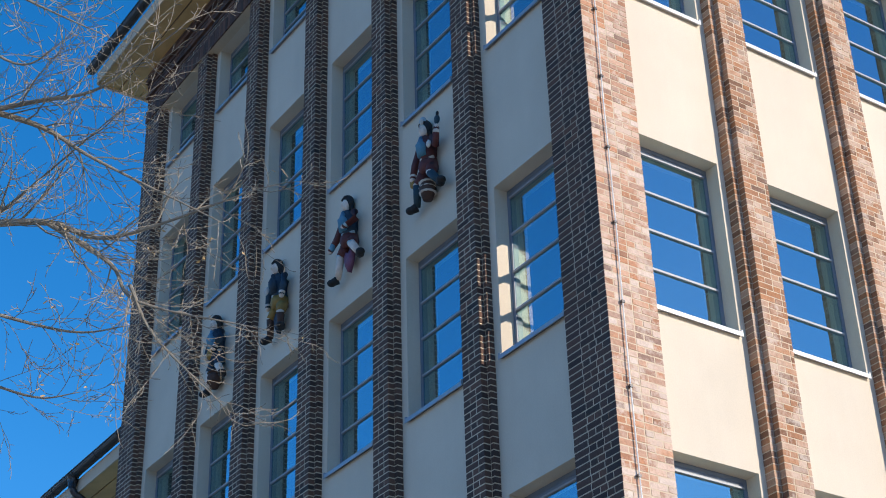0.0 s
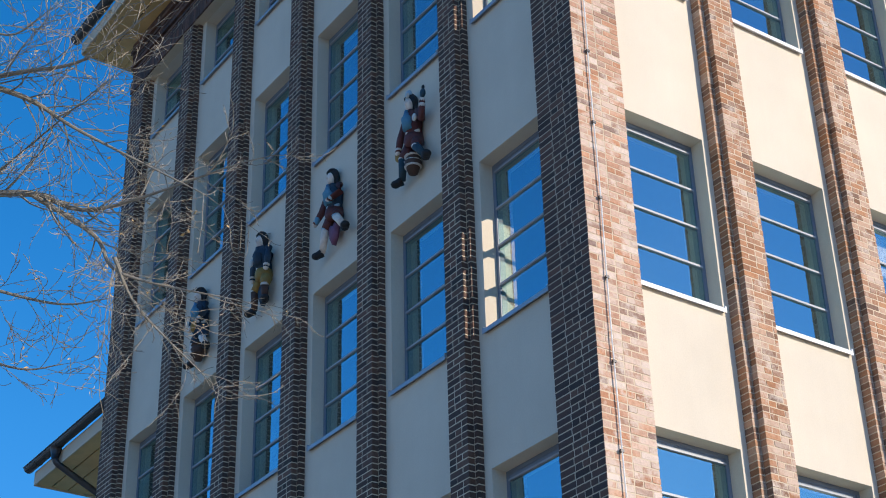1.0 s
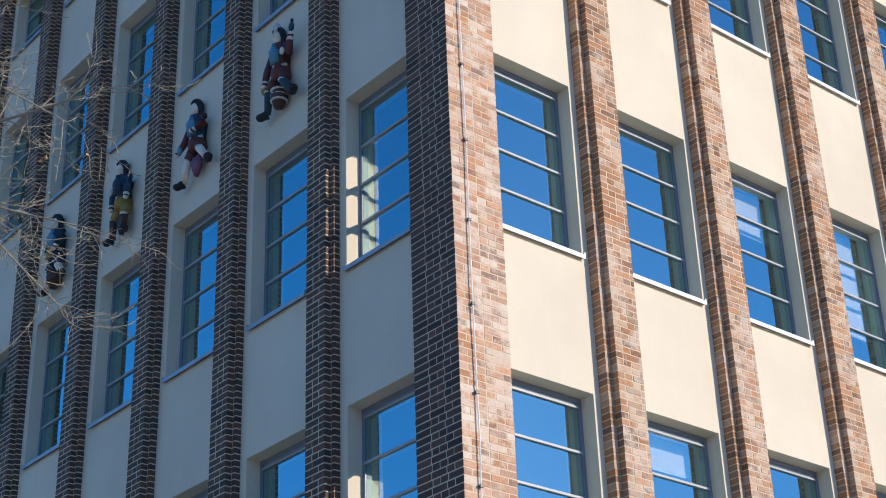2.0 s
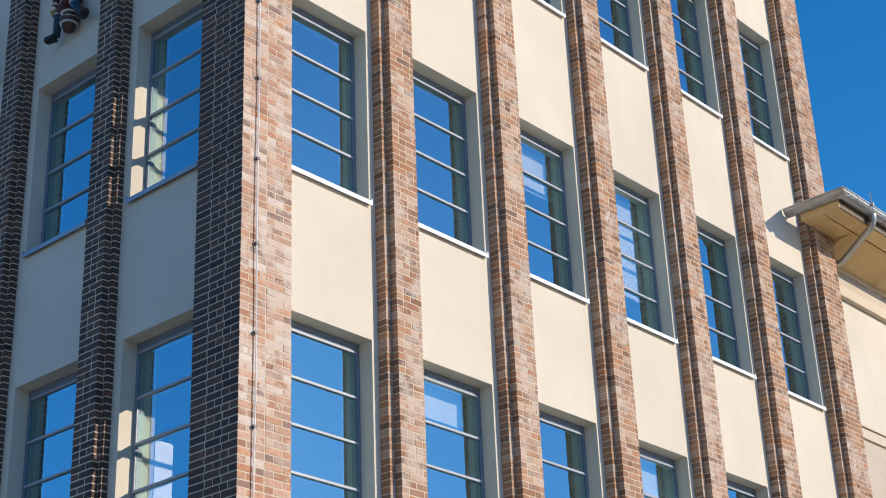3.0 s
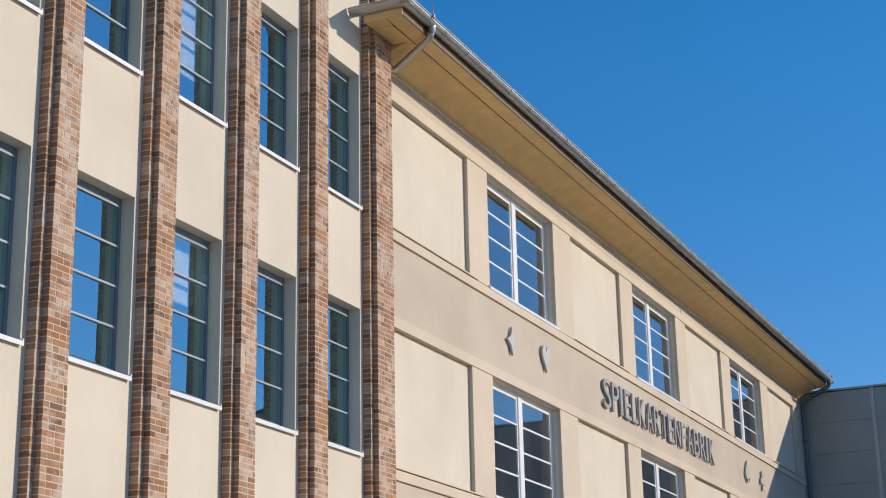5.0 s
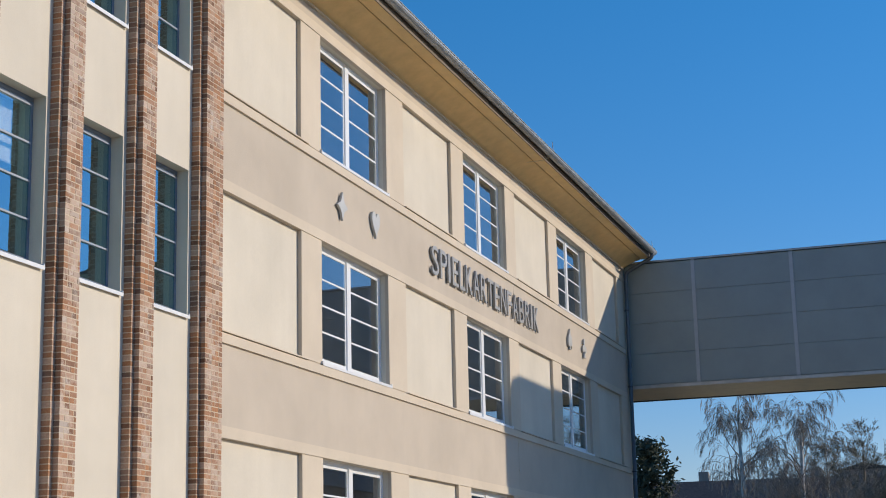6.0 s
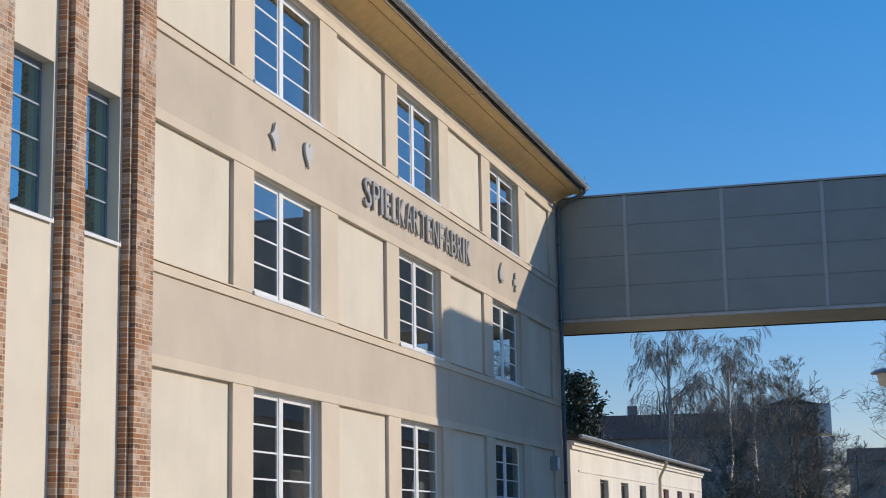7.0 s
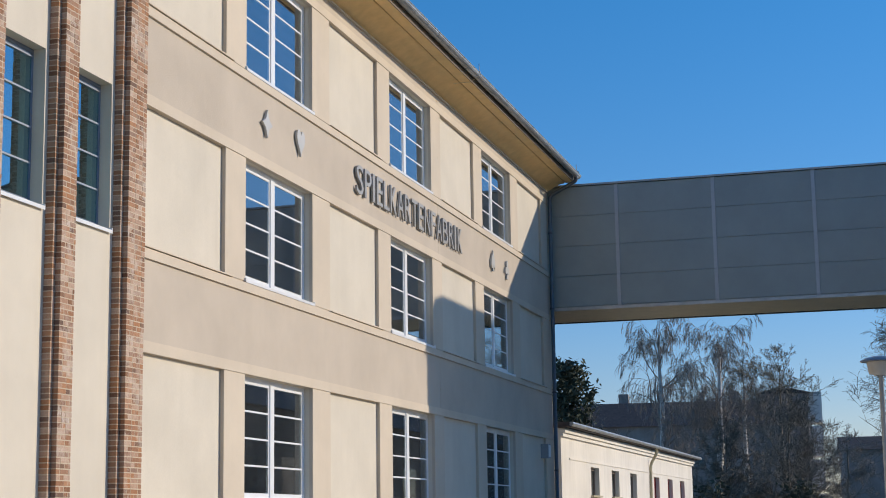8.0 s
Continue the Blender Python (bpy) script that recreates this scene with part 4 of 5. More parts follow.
LOW_BOUGHS = [
    (0.036, [(-5.95, -0.11, 7.73), (-5.52, -0.56, 7.65), (-5.14, -0.85, 7.50), (-4.53, -1.81, 7.57)]),
    (0.024, [(-5.52, -0.56, 7.65), (-5.14, -0.84, 7.29), (-4.97, -0.97, 6.98), (-4.34, -1.48, 6.72)]),
    (0.016, [(-5.03, -0.95, 7.10), (-4.85, -1.00, 6.74), (-4.42, -1.18, 6.27)]),
    (0.015, [(-5.84, -0.03, 7.14), (-5.24, -0.46, 6.91), (-4.92, -0.71, 6.93)]),
    (0.013, [(-5.72, 0.16, 6.72), (-5.31, -0.11, 6.54), (-5.07, -0.32, 6.55)]),
]
for r0, ends in HIGH_BOUGHS + LOW_BOUGHS:
    line = through_points(ends)
    size = sum((b - a).length for a, b in zip(line, line[1:]))
    g.tube(line, [0.85 * r0 * (1 - 0.9 * i / (len(line) - 1)) + 0.002 for i in range(len(line))], 7)
    sprout(rng, g, tips, line, size, r0 * 0.6, 2, 0.10, 0.02)
    if ends[0][0] < -5.6:
        base = Vector(ends[0])
        g.tube(through_points([(TX, TY, base.z - 0.9), tuple(Vector((TX, TY, base.z - 0.9)).lerp(base, 0.5) + Vector((0, 0, 0.2))), ends[0]]), [r0 * (2.2 - 1.2 * i / 12) for i in range(13)], 7)
part("crown", g, BARK, near_tree)
g = Geo()
for p, w in tips:
    if rng.random() < 0.035:
        leaf_clump(rng, g, p, 0.022, rng.randint(1, 3))
part("leaves", g, DRY_LEAF, near_tree, "few dry orange leaves")


def bare_tree(label, x, y, height, seed, bark, droop, spread, kids, thin, limbs, trunk_r=0.2, low=0.35, rise=(0.5, 1.3), twig=None):
    r = random.Random(seed)
    t = thing("tree", label, "tree", "bare trees behind the yard", at=(x, y, 0))
    g = Geo()
    lean = [(0, 0, 0)]
    for k in range(1, 7):
        lean.append((lean[-1][0] + r.gauss(0, 0.12), lean[-1][1] + r.gauss(0, 0.12), height * 0.92 * k / 6))
    g.tube(lean, [trunk_r * (1 - 0.14 * k) for k in range(7)], 7)
    part("trunk", g, bark, t, smooth=True)
    g, tips = Geo(), []
    for k in range(limbs):
        f = low + (1 - low) * (k + r.random()) / limbs
        i = min(5, int(f * 6))
        b = Vector(lean[i]).lerp(Vector(lean[i + 1]), f * 6 - i)
        a = r.uniform(0, 2 * math.pi)
        up = r.uniform(*rise)
        grow(r, g, tips, b, Vector((math.cos(a), math.sin(a), up)), height * (0.42 - 0.25 * f) * r.uniform(0.8, 1.2), trunk_r * 0.42 * (1.15 - f), 3, spread, droop, kids, thin, 4)
    part("crown", g, twig or TWIG, t)
    return t


DARK_TWIG = plain("dark_twig", (0.20, 0.175, 0.14), 0.9, var=0.4, scale=1)
bare_tree("dense bare bush beside the low building", 90, -3.6, 8.2, 51, BARK_FAR, 0.0, 0.75, (6, 7, 7), 0.009, 16, 0.14, 0.05, twig=DARK_TWIG)
bare_tree("tall bare birch with hanging twigs", 100, 5.4, 15.2, 3, BIRCH, 0.42, 0.45, (6, 7, 7), 0.0085, 15, 0.36, rise=(1.4, 2.6))
bare_tree("bare birch with white stem", 101, 2.6, 14.2, 5, BIRCH, 0.40, 0.45, (6, 7, 7), 0.0085, 15, 0.36, rise=(1.4, 2.6))
bare_tree("slim bare birch behind the low building", 104, 0.2, 12.6, 8, BIRCH, 0.22, 0.45, (6, 7, 7), 0.0085, 14, 0.30, rise=(1.4, 2.6))
bare_tree("spreading bare tree with dense brown twigs", 97, -2.4, 11.4, 13, BARK_FAR, -0.03, 0.65, (6, 7, 8), 0.010, 22, 0.25, 0.06, twig=DARK_TWIG)
bare_tree("low bare tree before grey houses", 120, -5.6, 7.8, 21, BARK_FAR, 0.0, 0.8, (5, 6, 7), 0.012, 14, 0.2, 0.2)
bare_tree("bare tree reaching over the yard beside the lamp", 80, -10.4, 12.6, 34, BARK_FAR, 0.04, 0.75, (6, 7, 7), 0.0085, 22, 0.2, 0.25, twig=DARK_TWIG)
bare_tree("bare shrub-like tree in the thicket", 92, 0.6, 7.2, 40, BARK_FAR, 0.0, 0.8, (6, 7, 7), 0.013, 20, 0.14, 0.05, twig=DARK_TWIG)
bare_tree("bare brown tree behind the low roof", 95, 9.6, 8.6, 44, BARK_FAR, 0.0, 0.7, (6, 6, 7), 0.010, 13, 0.16, 0.2)

conifer = thing("tree", "dark evergreen behind the wing corner", "tree", at=(76, 7.1, 0))
part("trunk", Geo().tube([(0, 0, 0), (0.1, 0, 5), (0, 0.1, 9)], [0.25, 0.16, 0.04], 8), BARK_FAR, conifer)
r, g = random.Random(9), Geo()
for k in range(430):
    z = r.uniform(2.0, 9.9)
    a = r.uniform(0, 6.28)
    d = r.uniform(0.2, 1.0) * (2.4 - 0.15 * z + 0.55 * math.sin(2.9 * z + 2 * a))
    leaf_clump(r, g, (d * math.cos(a), d * math.sin(a), z), 0.21, 16)
part("crown", g, CONIFER, conifer)
r, g = random.Random(19), Geo()
for k in range(420):
    x, y = r.uniform(86, 96), r.uniform(-6.0, 3.2)
    leaf_clump(r, g, (x, y, r.uniform(0.2, 2.6 + 1.2 * math.sin(y * 1.3))), 0.22, 14)
solid("shrubs", g, SHRUB, "dark evergreen shrubs under the bare trees", "shrubs", "stuff")


# ---- carved figures on the west wall: each one plain painted mesh ----
def carved_figure(label, uc, z0, head, hat, coat, breeches, boots, skin, arms, legs, prop, scale=1.0, flip=1):
    """Places in metres: r to the viewer's right, h up, o out of the wall."""
    mats, v, f, idx = [], [], [], []

    def take(g, mat):
        if mat not in mats:
            mats.append(mat)
        n = len(v)
        v.extend(g.v)
        f.extend(tuple(n + i for i in q) for q in g.f)
        idx.extend([mats.index(mat)] * len(g.f))

    def spot(r, h, o):
        return (-o * scale, uc - flip * r * scale, z0 + h * scale)

    def blob(r, h, o, rr, rh, ro, mat):
        c = spot(r, h, o)
        take(Geo().ball(c, ro * scale, rr * scale, rh * scale, 8, 12), mat)

    def limb(points, radii, mat):
        take(Geo().tube([spot(*p) for p in points], [k * scale for k in radii], 10), mat)

    hr, hh = head
    blob(hr + 0.02, hh - 0.015, 0.115, 0.062, 0.092, 0.065, skin)
    blob(hr + 0.025, hh - 0.025, 0.178, 0.012, 0.024, 0.016, skin)
    blob(hr + 0.012, hh + 0.025, 0.075, 0.098, 0.122, 0.075, hat)
    limb([(hr - 0.08, hh, 0.06), (hr - 0.09, hh - 0.14, 0.06)], [0.035, 0.02], hat)
    limb([(hr + 0.07, hh, 0.06), (hr + 0.08, hh - 0.12, 0.06)], [0.03, 0.02], hat)
    limb([(hr, hh + 0.09, 0.08), (hr, hh + 0.135, 0.08)], [0.085, 0.06], hat)
    limb([(hr, hh - 0.08, 0.07), (hr, hh - 0.13, 0.08), (0, 0.78, 0.09), (0, 0.62, 0.09), (0, 0.55, 0.08)], [0.045, 0.085, 0.13, 0.108, 0.115], coat[0])
    limb([(hr * 0.6, hh - 0.14, 0.16), (0.02, 0.75, 0.20), (0.02, 0.60, 0.185)], [0.03, 0.07, 0.06], coat[1])
    limb([(-0.13, 0.59, 0.09), (0, 0.56, 0.185), (0.13, 0.575, 0.09)], [0.02, 0.022, 0.02], coat[2])
    limb([(0, 0.56, 0.08), (0, 0.47, 0.08), (0, 0.40, 0.08)], [0.118, 0.13, 0.10], breeches)
    for chain in arms:
        limb([(*p, o) for *p, o in chain], [0.05, 0.046, 0.036][: len(chain)], coat[-1] if len(coat) > 3 else coat[0])
        blob(*chain[-1], 0.036, 0.04, 0.036, skin)
        mid = Vector(chain[-2]).lerp(Vector(chain[-1]), 0.75)
        blob(*mid, 0.044, 0.034, 0.044, coat[2])
    for hip, knee, foot in legs:
        limb([hip, knee], [0.082, 0.06], breeches)
        limb([knee, foot], [0.056, 0.042], boots[0])
        blob(*knee, 0.058, 0.03, 0.058, coat[2])
        toe = (foot[0] + (0.09 if foot[0] > 0 else -0.07), foot[1] - 0.03, foot[2] + 0.05)
        limb([foot, toe], [0.058, 0.045], boots[1])
        blob(*toe, 0.06, 0.045, 0.06, boots[1])
    if prop[0] == "barrel":
        limb([(0.02, 0.30, 0.10), (0.01, 0.17, 0.11), (-0.01, 0.02, 0.10)], [0.06, 0.11, 0.055], prop[1])
        for h in (0.24, 0.17, 0.10):
            limb([(0.01, h, 0.11), (0.01, h + 0.010, 0.11)], [0.109, 0.109], prop[2])
    else:
        ring = [(-0.10, 0.24), (-0.05, 0.31), (0.0, 0.27), (0.05, 0.31), (0.10, 0.24), (0.07, 0.12), (0.0, 0.0), (-0.07, 0.12)]
        take(Geo().prism([spot(a + 0.03, b + 0.02, 0.07) for a, b in ring], (-0.06 * scale, 0, 0)), prop[1])
    for r, h, o, rr, mat in prop[3]:
        blob(r, h, o, rr, rr * 1.4, rr * 0.7, mat)
    me = bpy.data.meshes.new("carved_figure")
    me.from_pydata(v, [], f)
    for m in mats:
        me.materials.append(m)
    me.polygons.foreach_set("material_index", idx)
    me.polygons.foreach_set("use_smooth", [True] * len(f))
    bm = bmesh.new()
    bm.from_mesh(me)
    bmesh.ops.recalc_face_normals(bm, faces=bm.faces)
    bm.to_mesh(me)
    bm.free()
    return tagged(new("carved_figure", me), label, "statue", "carved figures on the tower")


def paint(name, c):
    return plain(name, c, 0.7, var=0.22, scale=12, grain=0.3)


P_SKIN, P_DARK, P_RED, P_BLUE = paint("pale_flesh_paint", (0.74, 0.64, 0.56)), paint("black_paint", (0.015, 0.016, 0.018)), paint("maroon_paint", (0.115, 0.03, 0.028)), paint("bright_blue_paint", (0.07, 0.25, 0.36))
P_NAVY, P_WHITE, P_OCHRE, P_TEAL = paint("navy_paint", (0.016, 0.045, 0.075)), paint("chalk_paint", (0.60, 0.58, 0.54)), paint("ochre_paint", (0.30, 0.18, 0.045)), paint("teal_paint", (0.012, 0.048, 0.07))
P_BROWN, P_PLUM, P_PALEBLUE = paint("brown_wood_paint", (0.075, 0.038, 0.027)), paint("plum_paint", (0.20, 0.08, 0.15)), paint("pale_blue_paint", (0.30, 0.45, 0.52))
U = [1.06 + 1.73 * k for k in range(6)]
carved_figure("painted carved figure with raised flask and barrel", U[1] - 0.09, 11.45, (-0.06, 1.05), P_DARK, (P_RED, P_BLUE, P_WHITE), P_RED, (P_TEAL, P_DARK), P_SKIN,
              [[(-0.13, 0.85, 0.10), (-0.24, 0.62, 0.12), (-0.25, 0.43, 0.15)], [(0.13, 0.85, 0.10), (0.24, 0.66, 0.14), (0.30, 0.88, 0.16)]],
              [((-0.08, 0.43, 0.09), (-0.16, 0.30, 0.14), (-0.24, 0.05, 0.10)), ((0.09, 0.43, 0.09), (0.15, 0.31, 0.16), (0.26, 0.13, 0.10))],
              ("barrel", P_BROWN, P_WHITE, [(0.30, 0.99, 0.15, 0.045, P_TEAL), (0.31, 1.07, 0.15, 0.025, P_DARK), (-0.06, 1.17, 0.11, 0.062, P_PALEBLUE), (-0.03, 1.15, 0.15, 0.03, P_WHITE), (0.17, 0.70, 0.19, 0.038, P_WHITE), (-0.27, 0.40, 0.13, 0.055, P_OCHRE)]), 0.95)
carved_figure("painted carved figure with satchel and plum leaf shield", U[2] - 0.08, 11.37, (-0.06, 1.06), P_DARK, (P_NAVY, P_BLUE, P_PALEBLUE, P_RED), P_RED, (P_SKIN, P_DARK), P_SKIN,
              [[(-0.12, 0.84, 0.10), (-0.24, 0.62, 0.13), (-0.36, 0.50, 0.16)], [(0.14, 0.86, 0.10), (0.24, 0.70, 0.14), (0.05, 0.64, 0.21)]],
              [((-0.08, 0.43, 0.09), (-0.14, 0.32, 0.13), (-0.26, 0.05, 0.10)), ((0.10, 0.44, 0.09), (0.17, 0.36, 0.16), (0.28, 0.17, 0.10))],
              ("leaf", P_PLUM, P_PLUM, [(-0.30, 0.54, 0.16, 0.045, P_BLUE)]), 0.95)
carved_figure("painted carved figure in navy coat and ochre breeches", U[3] - 0.07, 11.34, (-0.10, 1.06), P_DARK, (P_NAVY, P_NAVY, P_WHITE), P_OCHRE, (P_BROWN, P_DARK), P_SKIN,
              [[(-0.12, 0.85, 0.10), (-0.20, 0.66, 0.14), (-0.20, 0.48, 0.15)], [(0.14, 0.86, 0.10), (0.19, 0.68, 0.14), (0.17, 0.52, 0.15)]],
              [((-0.08, 0.42, 0.09), (-0.15, 0.30, 0.13), (-0.20, 0.05, 0.10)), ((0.09, 0.42, 0.09), (0.15, 0.27, 0.15), (0.08, 0.10, 0.10))],
              ("leaf", P_NAVY, P_NAVY, [(-0.2, 0.74, 0.17, 0.05, P_WHITE)]), 0.97)
carved_figure("painted carved figure in dark blue with mallet", U[4] - 0.05, 11.32, (-0.08, 1.06), P_DARK, (P_NAVY, P_BLUE, P_WHITE), P_NAVY, (P_SKIN, P_DARK), P_SKIN,
              [[(-0.12, 0.85, 0.10), (-0.18, 0.68, 0.14), (-0.16, 0.54, 0.17)], [(0.13, 0.86, 0.10), (0.20, 0.70, 0.14), (0.10, 0.58, 0.19)]],
              [((-0.08, 0.42, 0.09), (-0.12, 0.30, 0.13), (-0.18, 0.05, 0.10)), ((0.09, 0.42, 0.09), (0.17, 0.30, 0.14), (0.22, 0.16, 0.10))],
              ("barrel", P_BROWN, P_BROWN, [(0.0, 0.52, 0.2, 0.06, P_OCHRE)]), 0.97)

# roller blinds behind some panes
for u0, u1, z0, z1 in ((B_OPEN[2][0], B_OPEN[2][1], 10.42, 10.98), (B_OPEN[3][0], B_OPEN[3][1], 9.62, 10.98), (B_OPEN[3][0], B_OPEN[3][1], 6.75, 7.48), (B_OPEN[1][0], B_OPEN[1][1], 7.15, 7.48)):
    bl = thing("roller_blind", "white fabric blind half drawn behind a window", "blind", "roller blinds")
    part("cloth", Geo().box(u0 + 0.08, u1 - 0.08, 0.34, 0.345, z0, z1), BLIND, bl)
    part("tube", Geo().tube([(u0 + 0.06, 0.345, z1 + 0.02), (u1 - 0.06, 0.345, z1 + 0.02)], 0.025, 8), SHADE_SILL_AND_RAIL, bl)
    part("bottom_bar", Geo().box(u0 + 0.08, u1 - 0.08, 0.336, 0.35, z0 - 0.025, z0 - 0.0005), SHADE_SILL_AND_RAIL, bl)
for u0, z0 in ((W_WIN[0][0], 9.5), (W_WIN[0][0] + 1.58, 9.5), (W_WIN[1][0] + 1.58, 9.3)):
    bl = thing("roller_blind", "pale fabric blind drawn behind a wing window", "blind", "roller blinds")
    part("cloth", Geo().box(u0 + 0.12, u0 + 1.44, 0.30, 0.305, z0, 11.0), BLIND, bl)
    part("bottom_bar", Geo().box(u0 + 0.12, u0 + 1.44, 0.296, 0.31, z0 - 0.025, z0 - 0.0005), SHADE_SILL_AND_RAIL, bl)


# made-up white box, put in for the sunlit inner jamb behind the glass
cupboard = thing("cupboard", "added white box for the sunlit jamb inside the corner room", "cupboard", at=(0.545, 1.90, 4.752))
part("body", Geo().box(-0.11, 0.11, -0.28, 0.28, 0.06, 1.92), WHITE_FRAME, cupboard)
part("plinth", Geo().box(-0.10, 0.10, -0.26, 0.26, 0.0, 0.0595), DARK_METAL, cupboard)
door = part("door", Geo().box(-0.107, 0.107, -0.302, -0.282, 0.08, 1.90), WHITE_FRAME, cupboard)
part("handle", Geo().box(0.07, 0.085, -0.325, -0.303, 0.95, 1.1), ZINC, door)


# ---- brickwork, piece by piece ----
J = 0.014
BRICK_MESH = {}


def brick_mesh(dx, dy, dz, mat):
    key = (round(dx, 3), round(dy, 3), round(dz, 3), mat.name)
    if key not in BRICK_MESH:
        BRICK_MESH[key] = Geo().box(-dx / 2, dx / 2, -dy / 2, dy / 2, -dz / 2, dz / 2).mesh("brick", mat)
    return BRICK_MESH[key]


def lay(parent, bricks, mat, z_from, z_to, limit=300):
    """Lay the given boxes: those in the stretch as pieces of their own, the rest in one mesh."""
    rest, count = Geo(), 0
    r = random.Random(len(bricks) * 7 + int(bricks[0][0] * 100))
    for x0, x1, y0, y1, z0, z1 in bricks:
        dx, dy = r.uniform(-0.0018, 0.0018), r.uniform(-0.0018, 0.0018)
        if z_from <= z0 < z_to and count < limit:
            count += 1
            ob = new("brick", brick_mesh(x1 - x0, y1 - y0, z1 - z0, mat))
            ob.location = ((x0 + x1) / 2 + dx, (y0 + y1) / 2 + dy, (z0 + z1) / 2)
            ob.rotation_euler = (0, 0, r.uniform(-0.006, 0.006))
            ob.parent = parent
        else:
            rest.box(x0 + dx, x1 + dx, y0 + dy, y1 + dy, z0, z1)
    tagged(part("brick_rest", rest, mat, parent), kind="stuff")


def pier(side, u, steps, face, depth, mat, label, top, one_sided=False, z_from=6.6, far=False):
    """A stepped brick pier: a broad face with one small step on each flank."""
    p = thing("brick_pier", label, "brick pier", "brick piers", "structure")
    d1 = depth / 2 if side is on_a else depth * 0.6
    width = face + steps + (0.0 if one_sided else 0.03 if side is on_b else steps)
    core = Geo().box(*side(u + 0.003, u + width - 0.003, -d1 + 0.0025, -0.0005, 0.0, top))
    core.box(*side(u + steps + 0.0055, u + steps + face - 0.003, -depth + 0.0025, -d1 + 0.004, 0.0, top))
    part("mortar_core", core, MORTAR if side is on_a else MORTAR_TAN, p)
    out, k, z = [], 0, 0.0
    a0, a1 = u + steps + 0.003, u + steps + face
    while z + COURSE <= top + 0.001:
        z0, z1 = z + J / 2, z + COURSE - J / 2
        sizes = ((0.105, 0.205), (0.205, 0.105), (0.105, 0.105, 0.105))[(k * 7 + k // 3) % 3]
        if face > 0.5:
            sizes = ((0.205, 0.105, 0.105), (0.105, 0.105, 0.205))[k % 2]
        spans, s = [], a0
        for w in sizes:
            e = min(a1, s + w - J)
            spans.append((s, e))
            s = e + J
        if a1 - s > 0.04:
            spans.append((s, a1))
        else:
            spans[-1] = (spans[-1][0], a1)
        for s, e in spans:
            out.append(side(s, e, -depth, -d1 + 0.004, z0, z1))
        out.append(side(u, u + steps - 0.006, -d1, -0.0008, z0, z1))
        if not one_sided:
            out.append(side(u + steps + face + 0.006, u + width, -d1, -0.0008, z0, z1))
        k += 1
        z = k * COURSE
    out = [tuple(sorted(b[0:2])) + tuple(sorted(b[2:4])) + b[4:] for b in out]
    lay(p, out, mat, z_from, z_from + 6.0, 60 if far else 300)
    return p


PIER_TOP = 17.50
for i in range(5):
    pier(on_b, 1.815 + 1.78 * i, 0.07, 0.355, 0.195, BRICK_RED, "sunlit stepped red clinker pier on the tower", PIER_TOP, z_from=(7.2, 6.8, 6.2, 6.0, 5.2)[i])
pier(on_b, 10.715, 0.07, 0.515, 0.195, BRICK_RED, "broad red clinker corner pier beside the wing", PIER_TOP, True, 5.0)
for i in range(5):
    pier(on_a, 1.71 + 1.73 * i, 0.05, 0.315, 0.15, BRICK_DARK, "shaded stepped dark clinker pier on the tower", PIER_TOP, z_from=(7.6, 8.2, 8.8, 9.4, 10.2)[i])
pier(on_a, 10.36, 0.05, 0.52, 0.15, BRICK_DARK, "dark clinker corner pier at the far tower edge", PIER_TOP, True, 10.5)

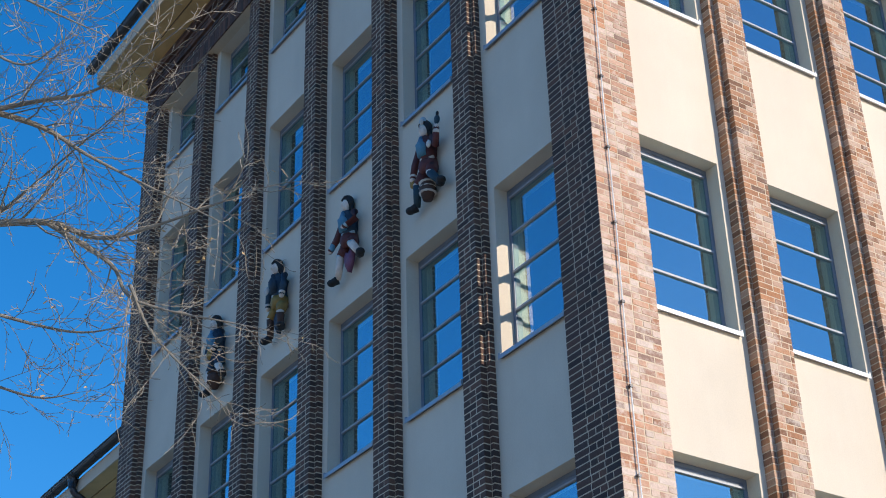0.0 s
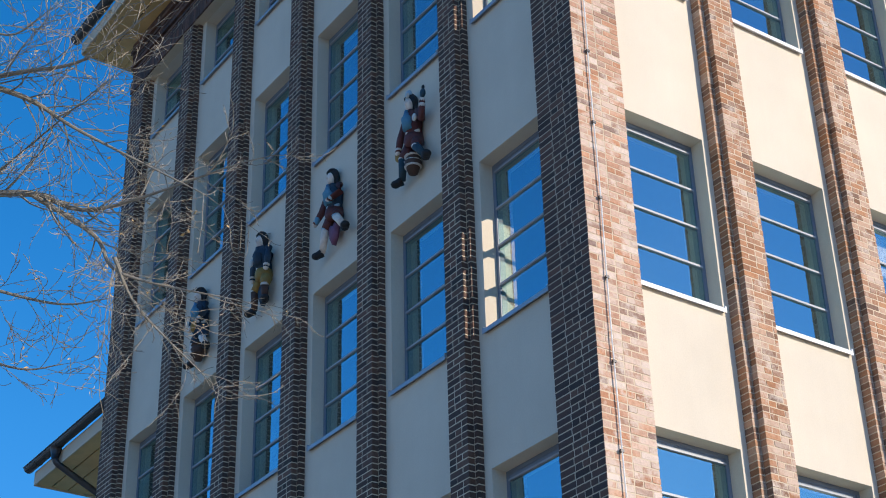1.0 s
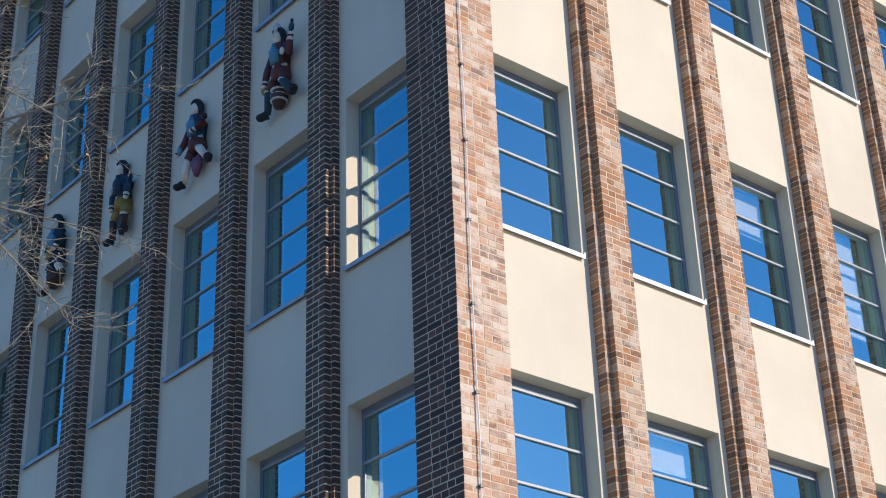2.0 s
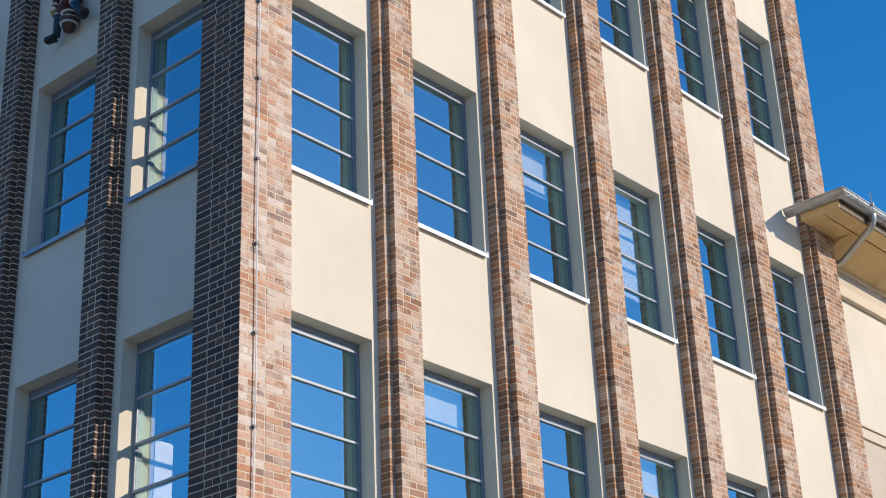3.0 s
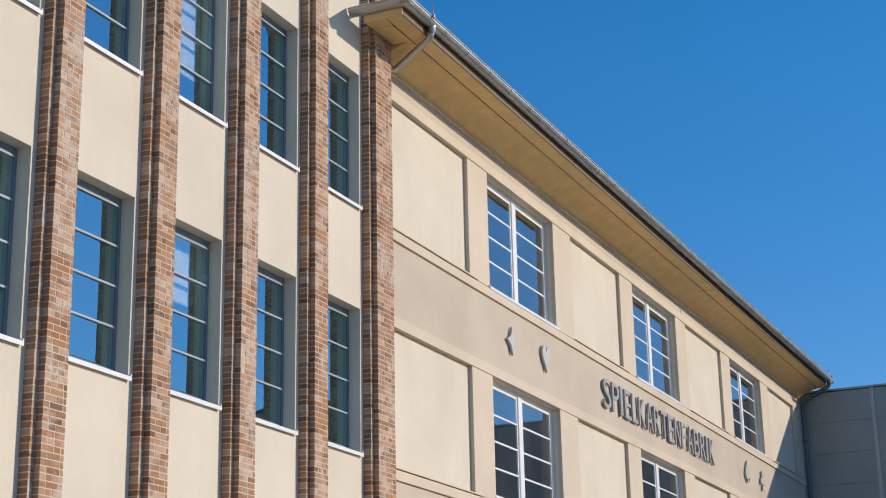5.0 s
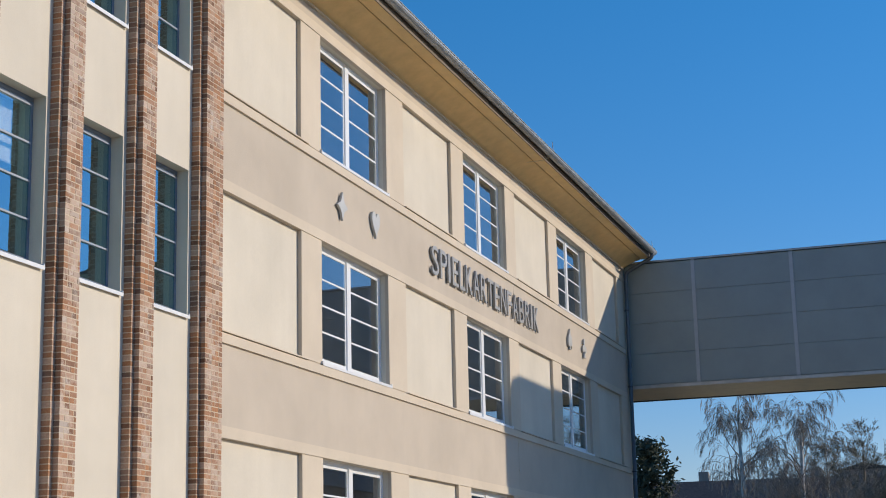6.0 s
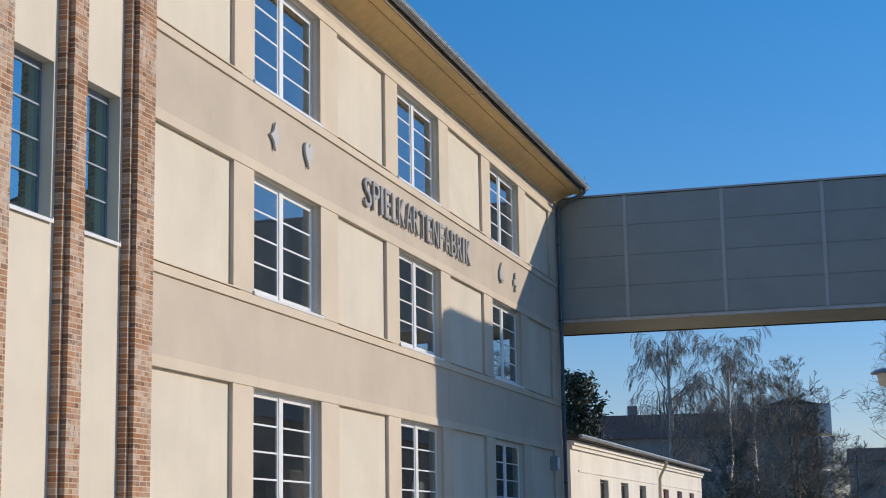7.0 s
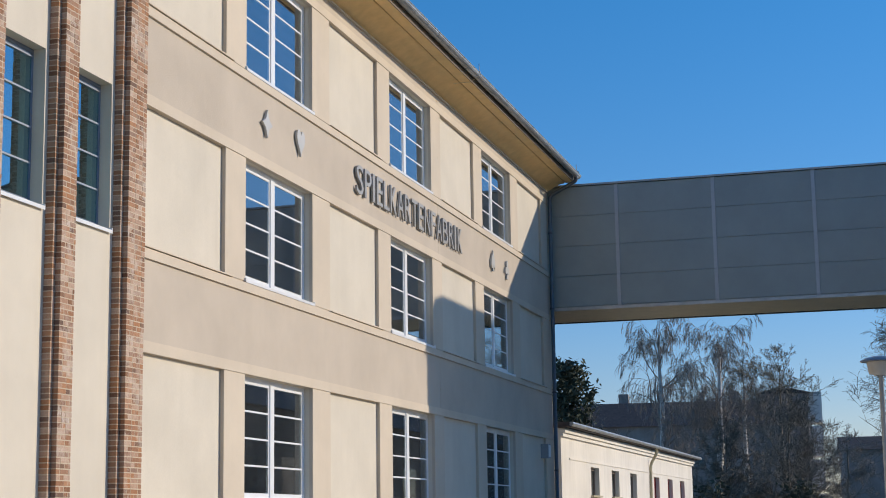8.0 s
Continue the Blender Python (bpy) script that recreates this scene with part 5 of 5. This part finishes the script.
# the near tower corner: red clinker towards the sun, dark clinker towards the shade
corner = thing("brick_corner", "tower corner of red and dark clinker in mixed bond", "brick pier", kind="structure")
CX, CY = -0.126, -0.20
part("mortar_core", Geo().box(CX + 0.003, 0.485, CY + 0.0025, -0.0005, 0, PIER_TOP).box(CX + 0.003, -0.0005, -0.0006, 0.417, 0, PIER_TOP).box(-0.0006, 0.299, 0.0002, 0.30, 0, PIER_TOP), MORTAR_TAN, corner)
red, dark, k, z = [], [], 0, 0.0
while z + COURSE <= PIER_TOP + 0.001:
    z0, z1 = z + J / 2, z + COURSE - J / 2
    first = (0.205, 0.105, 0.105) if k % 2 else (0.105, 0.205, 0.205)
    other = (0.118, 0.105, 0.205) if k % 2 else (0.205, 0.105, 0.105)
    s = CX + 0.004
    for n, w in enumerate((*first, 9)):
        e = min(0.488, s + w - J)
        red.append((s, e, CY, CY + 0.115, z0, z1))
        s = e + J
    s = CY + 0.001
    for n, w in enumerate((*other, 9)):
        e = min(0.42, s + w - J)
        dark.append((CX, CX + (0.0035 if n == 0 else 0.115), s, e, z0, z1) if s > CY + 0.12 or n == 0 else (CX, CX + 0.0035, s, e, z0, z1))
        s = e + J
    k += 1
    z = k * COURSE
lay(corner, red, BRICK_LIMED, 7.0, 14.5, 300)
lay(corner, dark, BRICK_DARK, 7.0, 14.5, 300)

# cornice: a soldier course over the top windows, then corbelled courses up to the soffit
cornice = thing("brick_cornice", "dark clinker cornice with upright bricks under the eaves", "cornice", kind="structure")
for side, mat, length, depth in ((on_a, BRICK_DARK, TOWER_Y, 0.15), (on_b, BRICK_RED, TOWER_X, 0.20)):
    start = -0.13 if side is on_b else 0.0
    core = Geo().box(*side(start + 0.006, length - 0.006, -depth + 0.003, -0.0007, PIER_TOP + 0.002, TOWER_TOP))
    part("mortar_core", core, MORTAR, cornice)
    rows, u = [], start
    while u < length - 0.05:
        rows.append(side(u + 0.005, u + 0.068, -depth - 0.02, -depth + 0.07, PIER_TOP + 0.006, PIER_TOP + 0.245))
        u += 0.074
    for k in range(10):
        out, z, u = depth + 0.012 * (k // 2), PIER_TOP + 0.262 + k * 0.0745, start - (0.12 if k % 2 else 0.0)
        while u < length:
            rows.append(side(max(start, u) + 0.005, min(length, u + 0.25), -out - (0.04 if k in (3, 7) else 0.0), -depth + 0.07, z, z + 0.0635))
            u += 0.26
    rows = [tuple(sorted(b[0:2])) + tuple(sorted(b[2:4])) + b[4:] for b in rows]
    lay(cornice, rows, mat, 17.4, 17.6, 150 if side is on_a else 40)
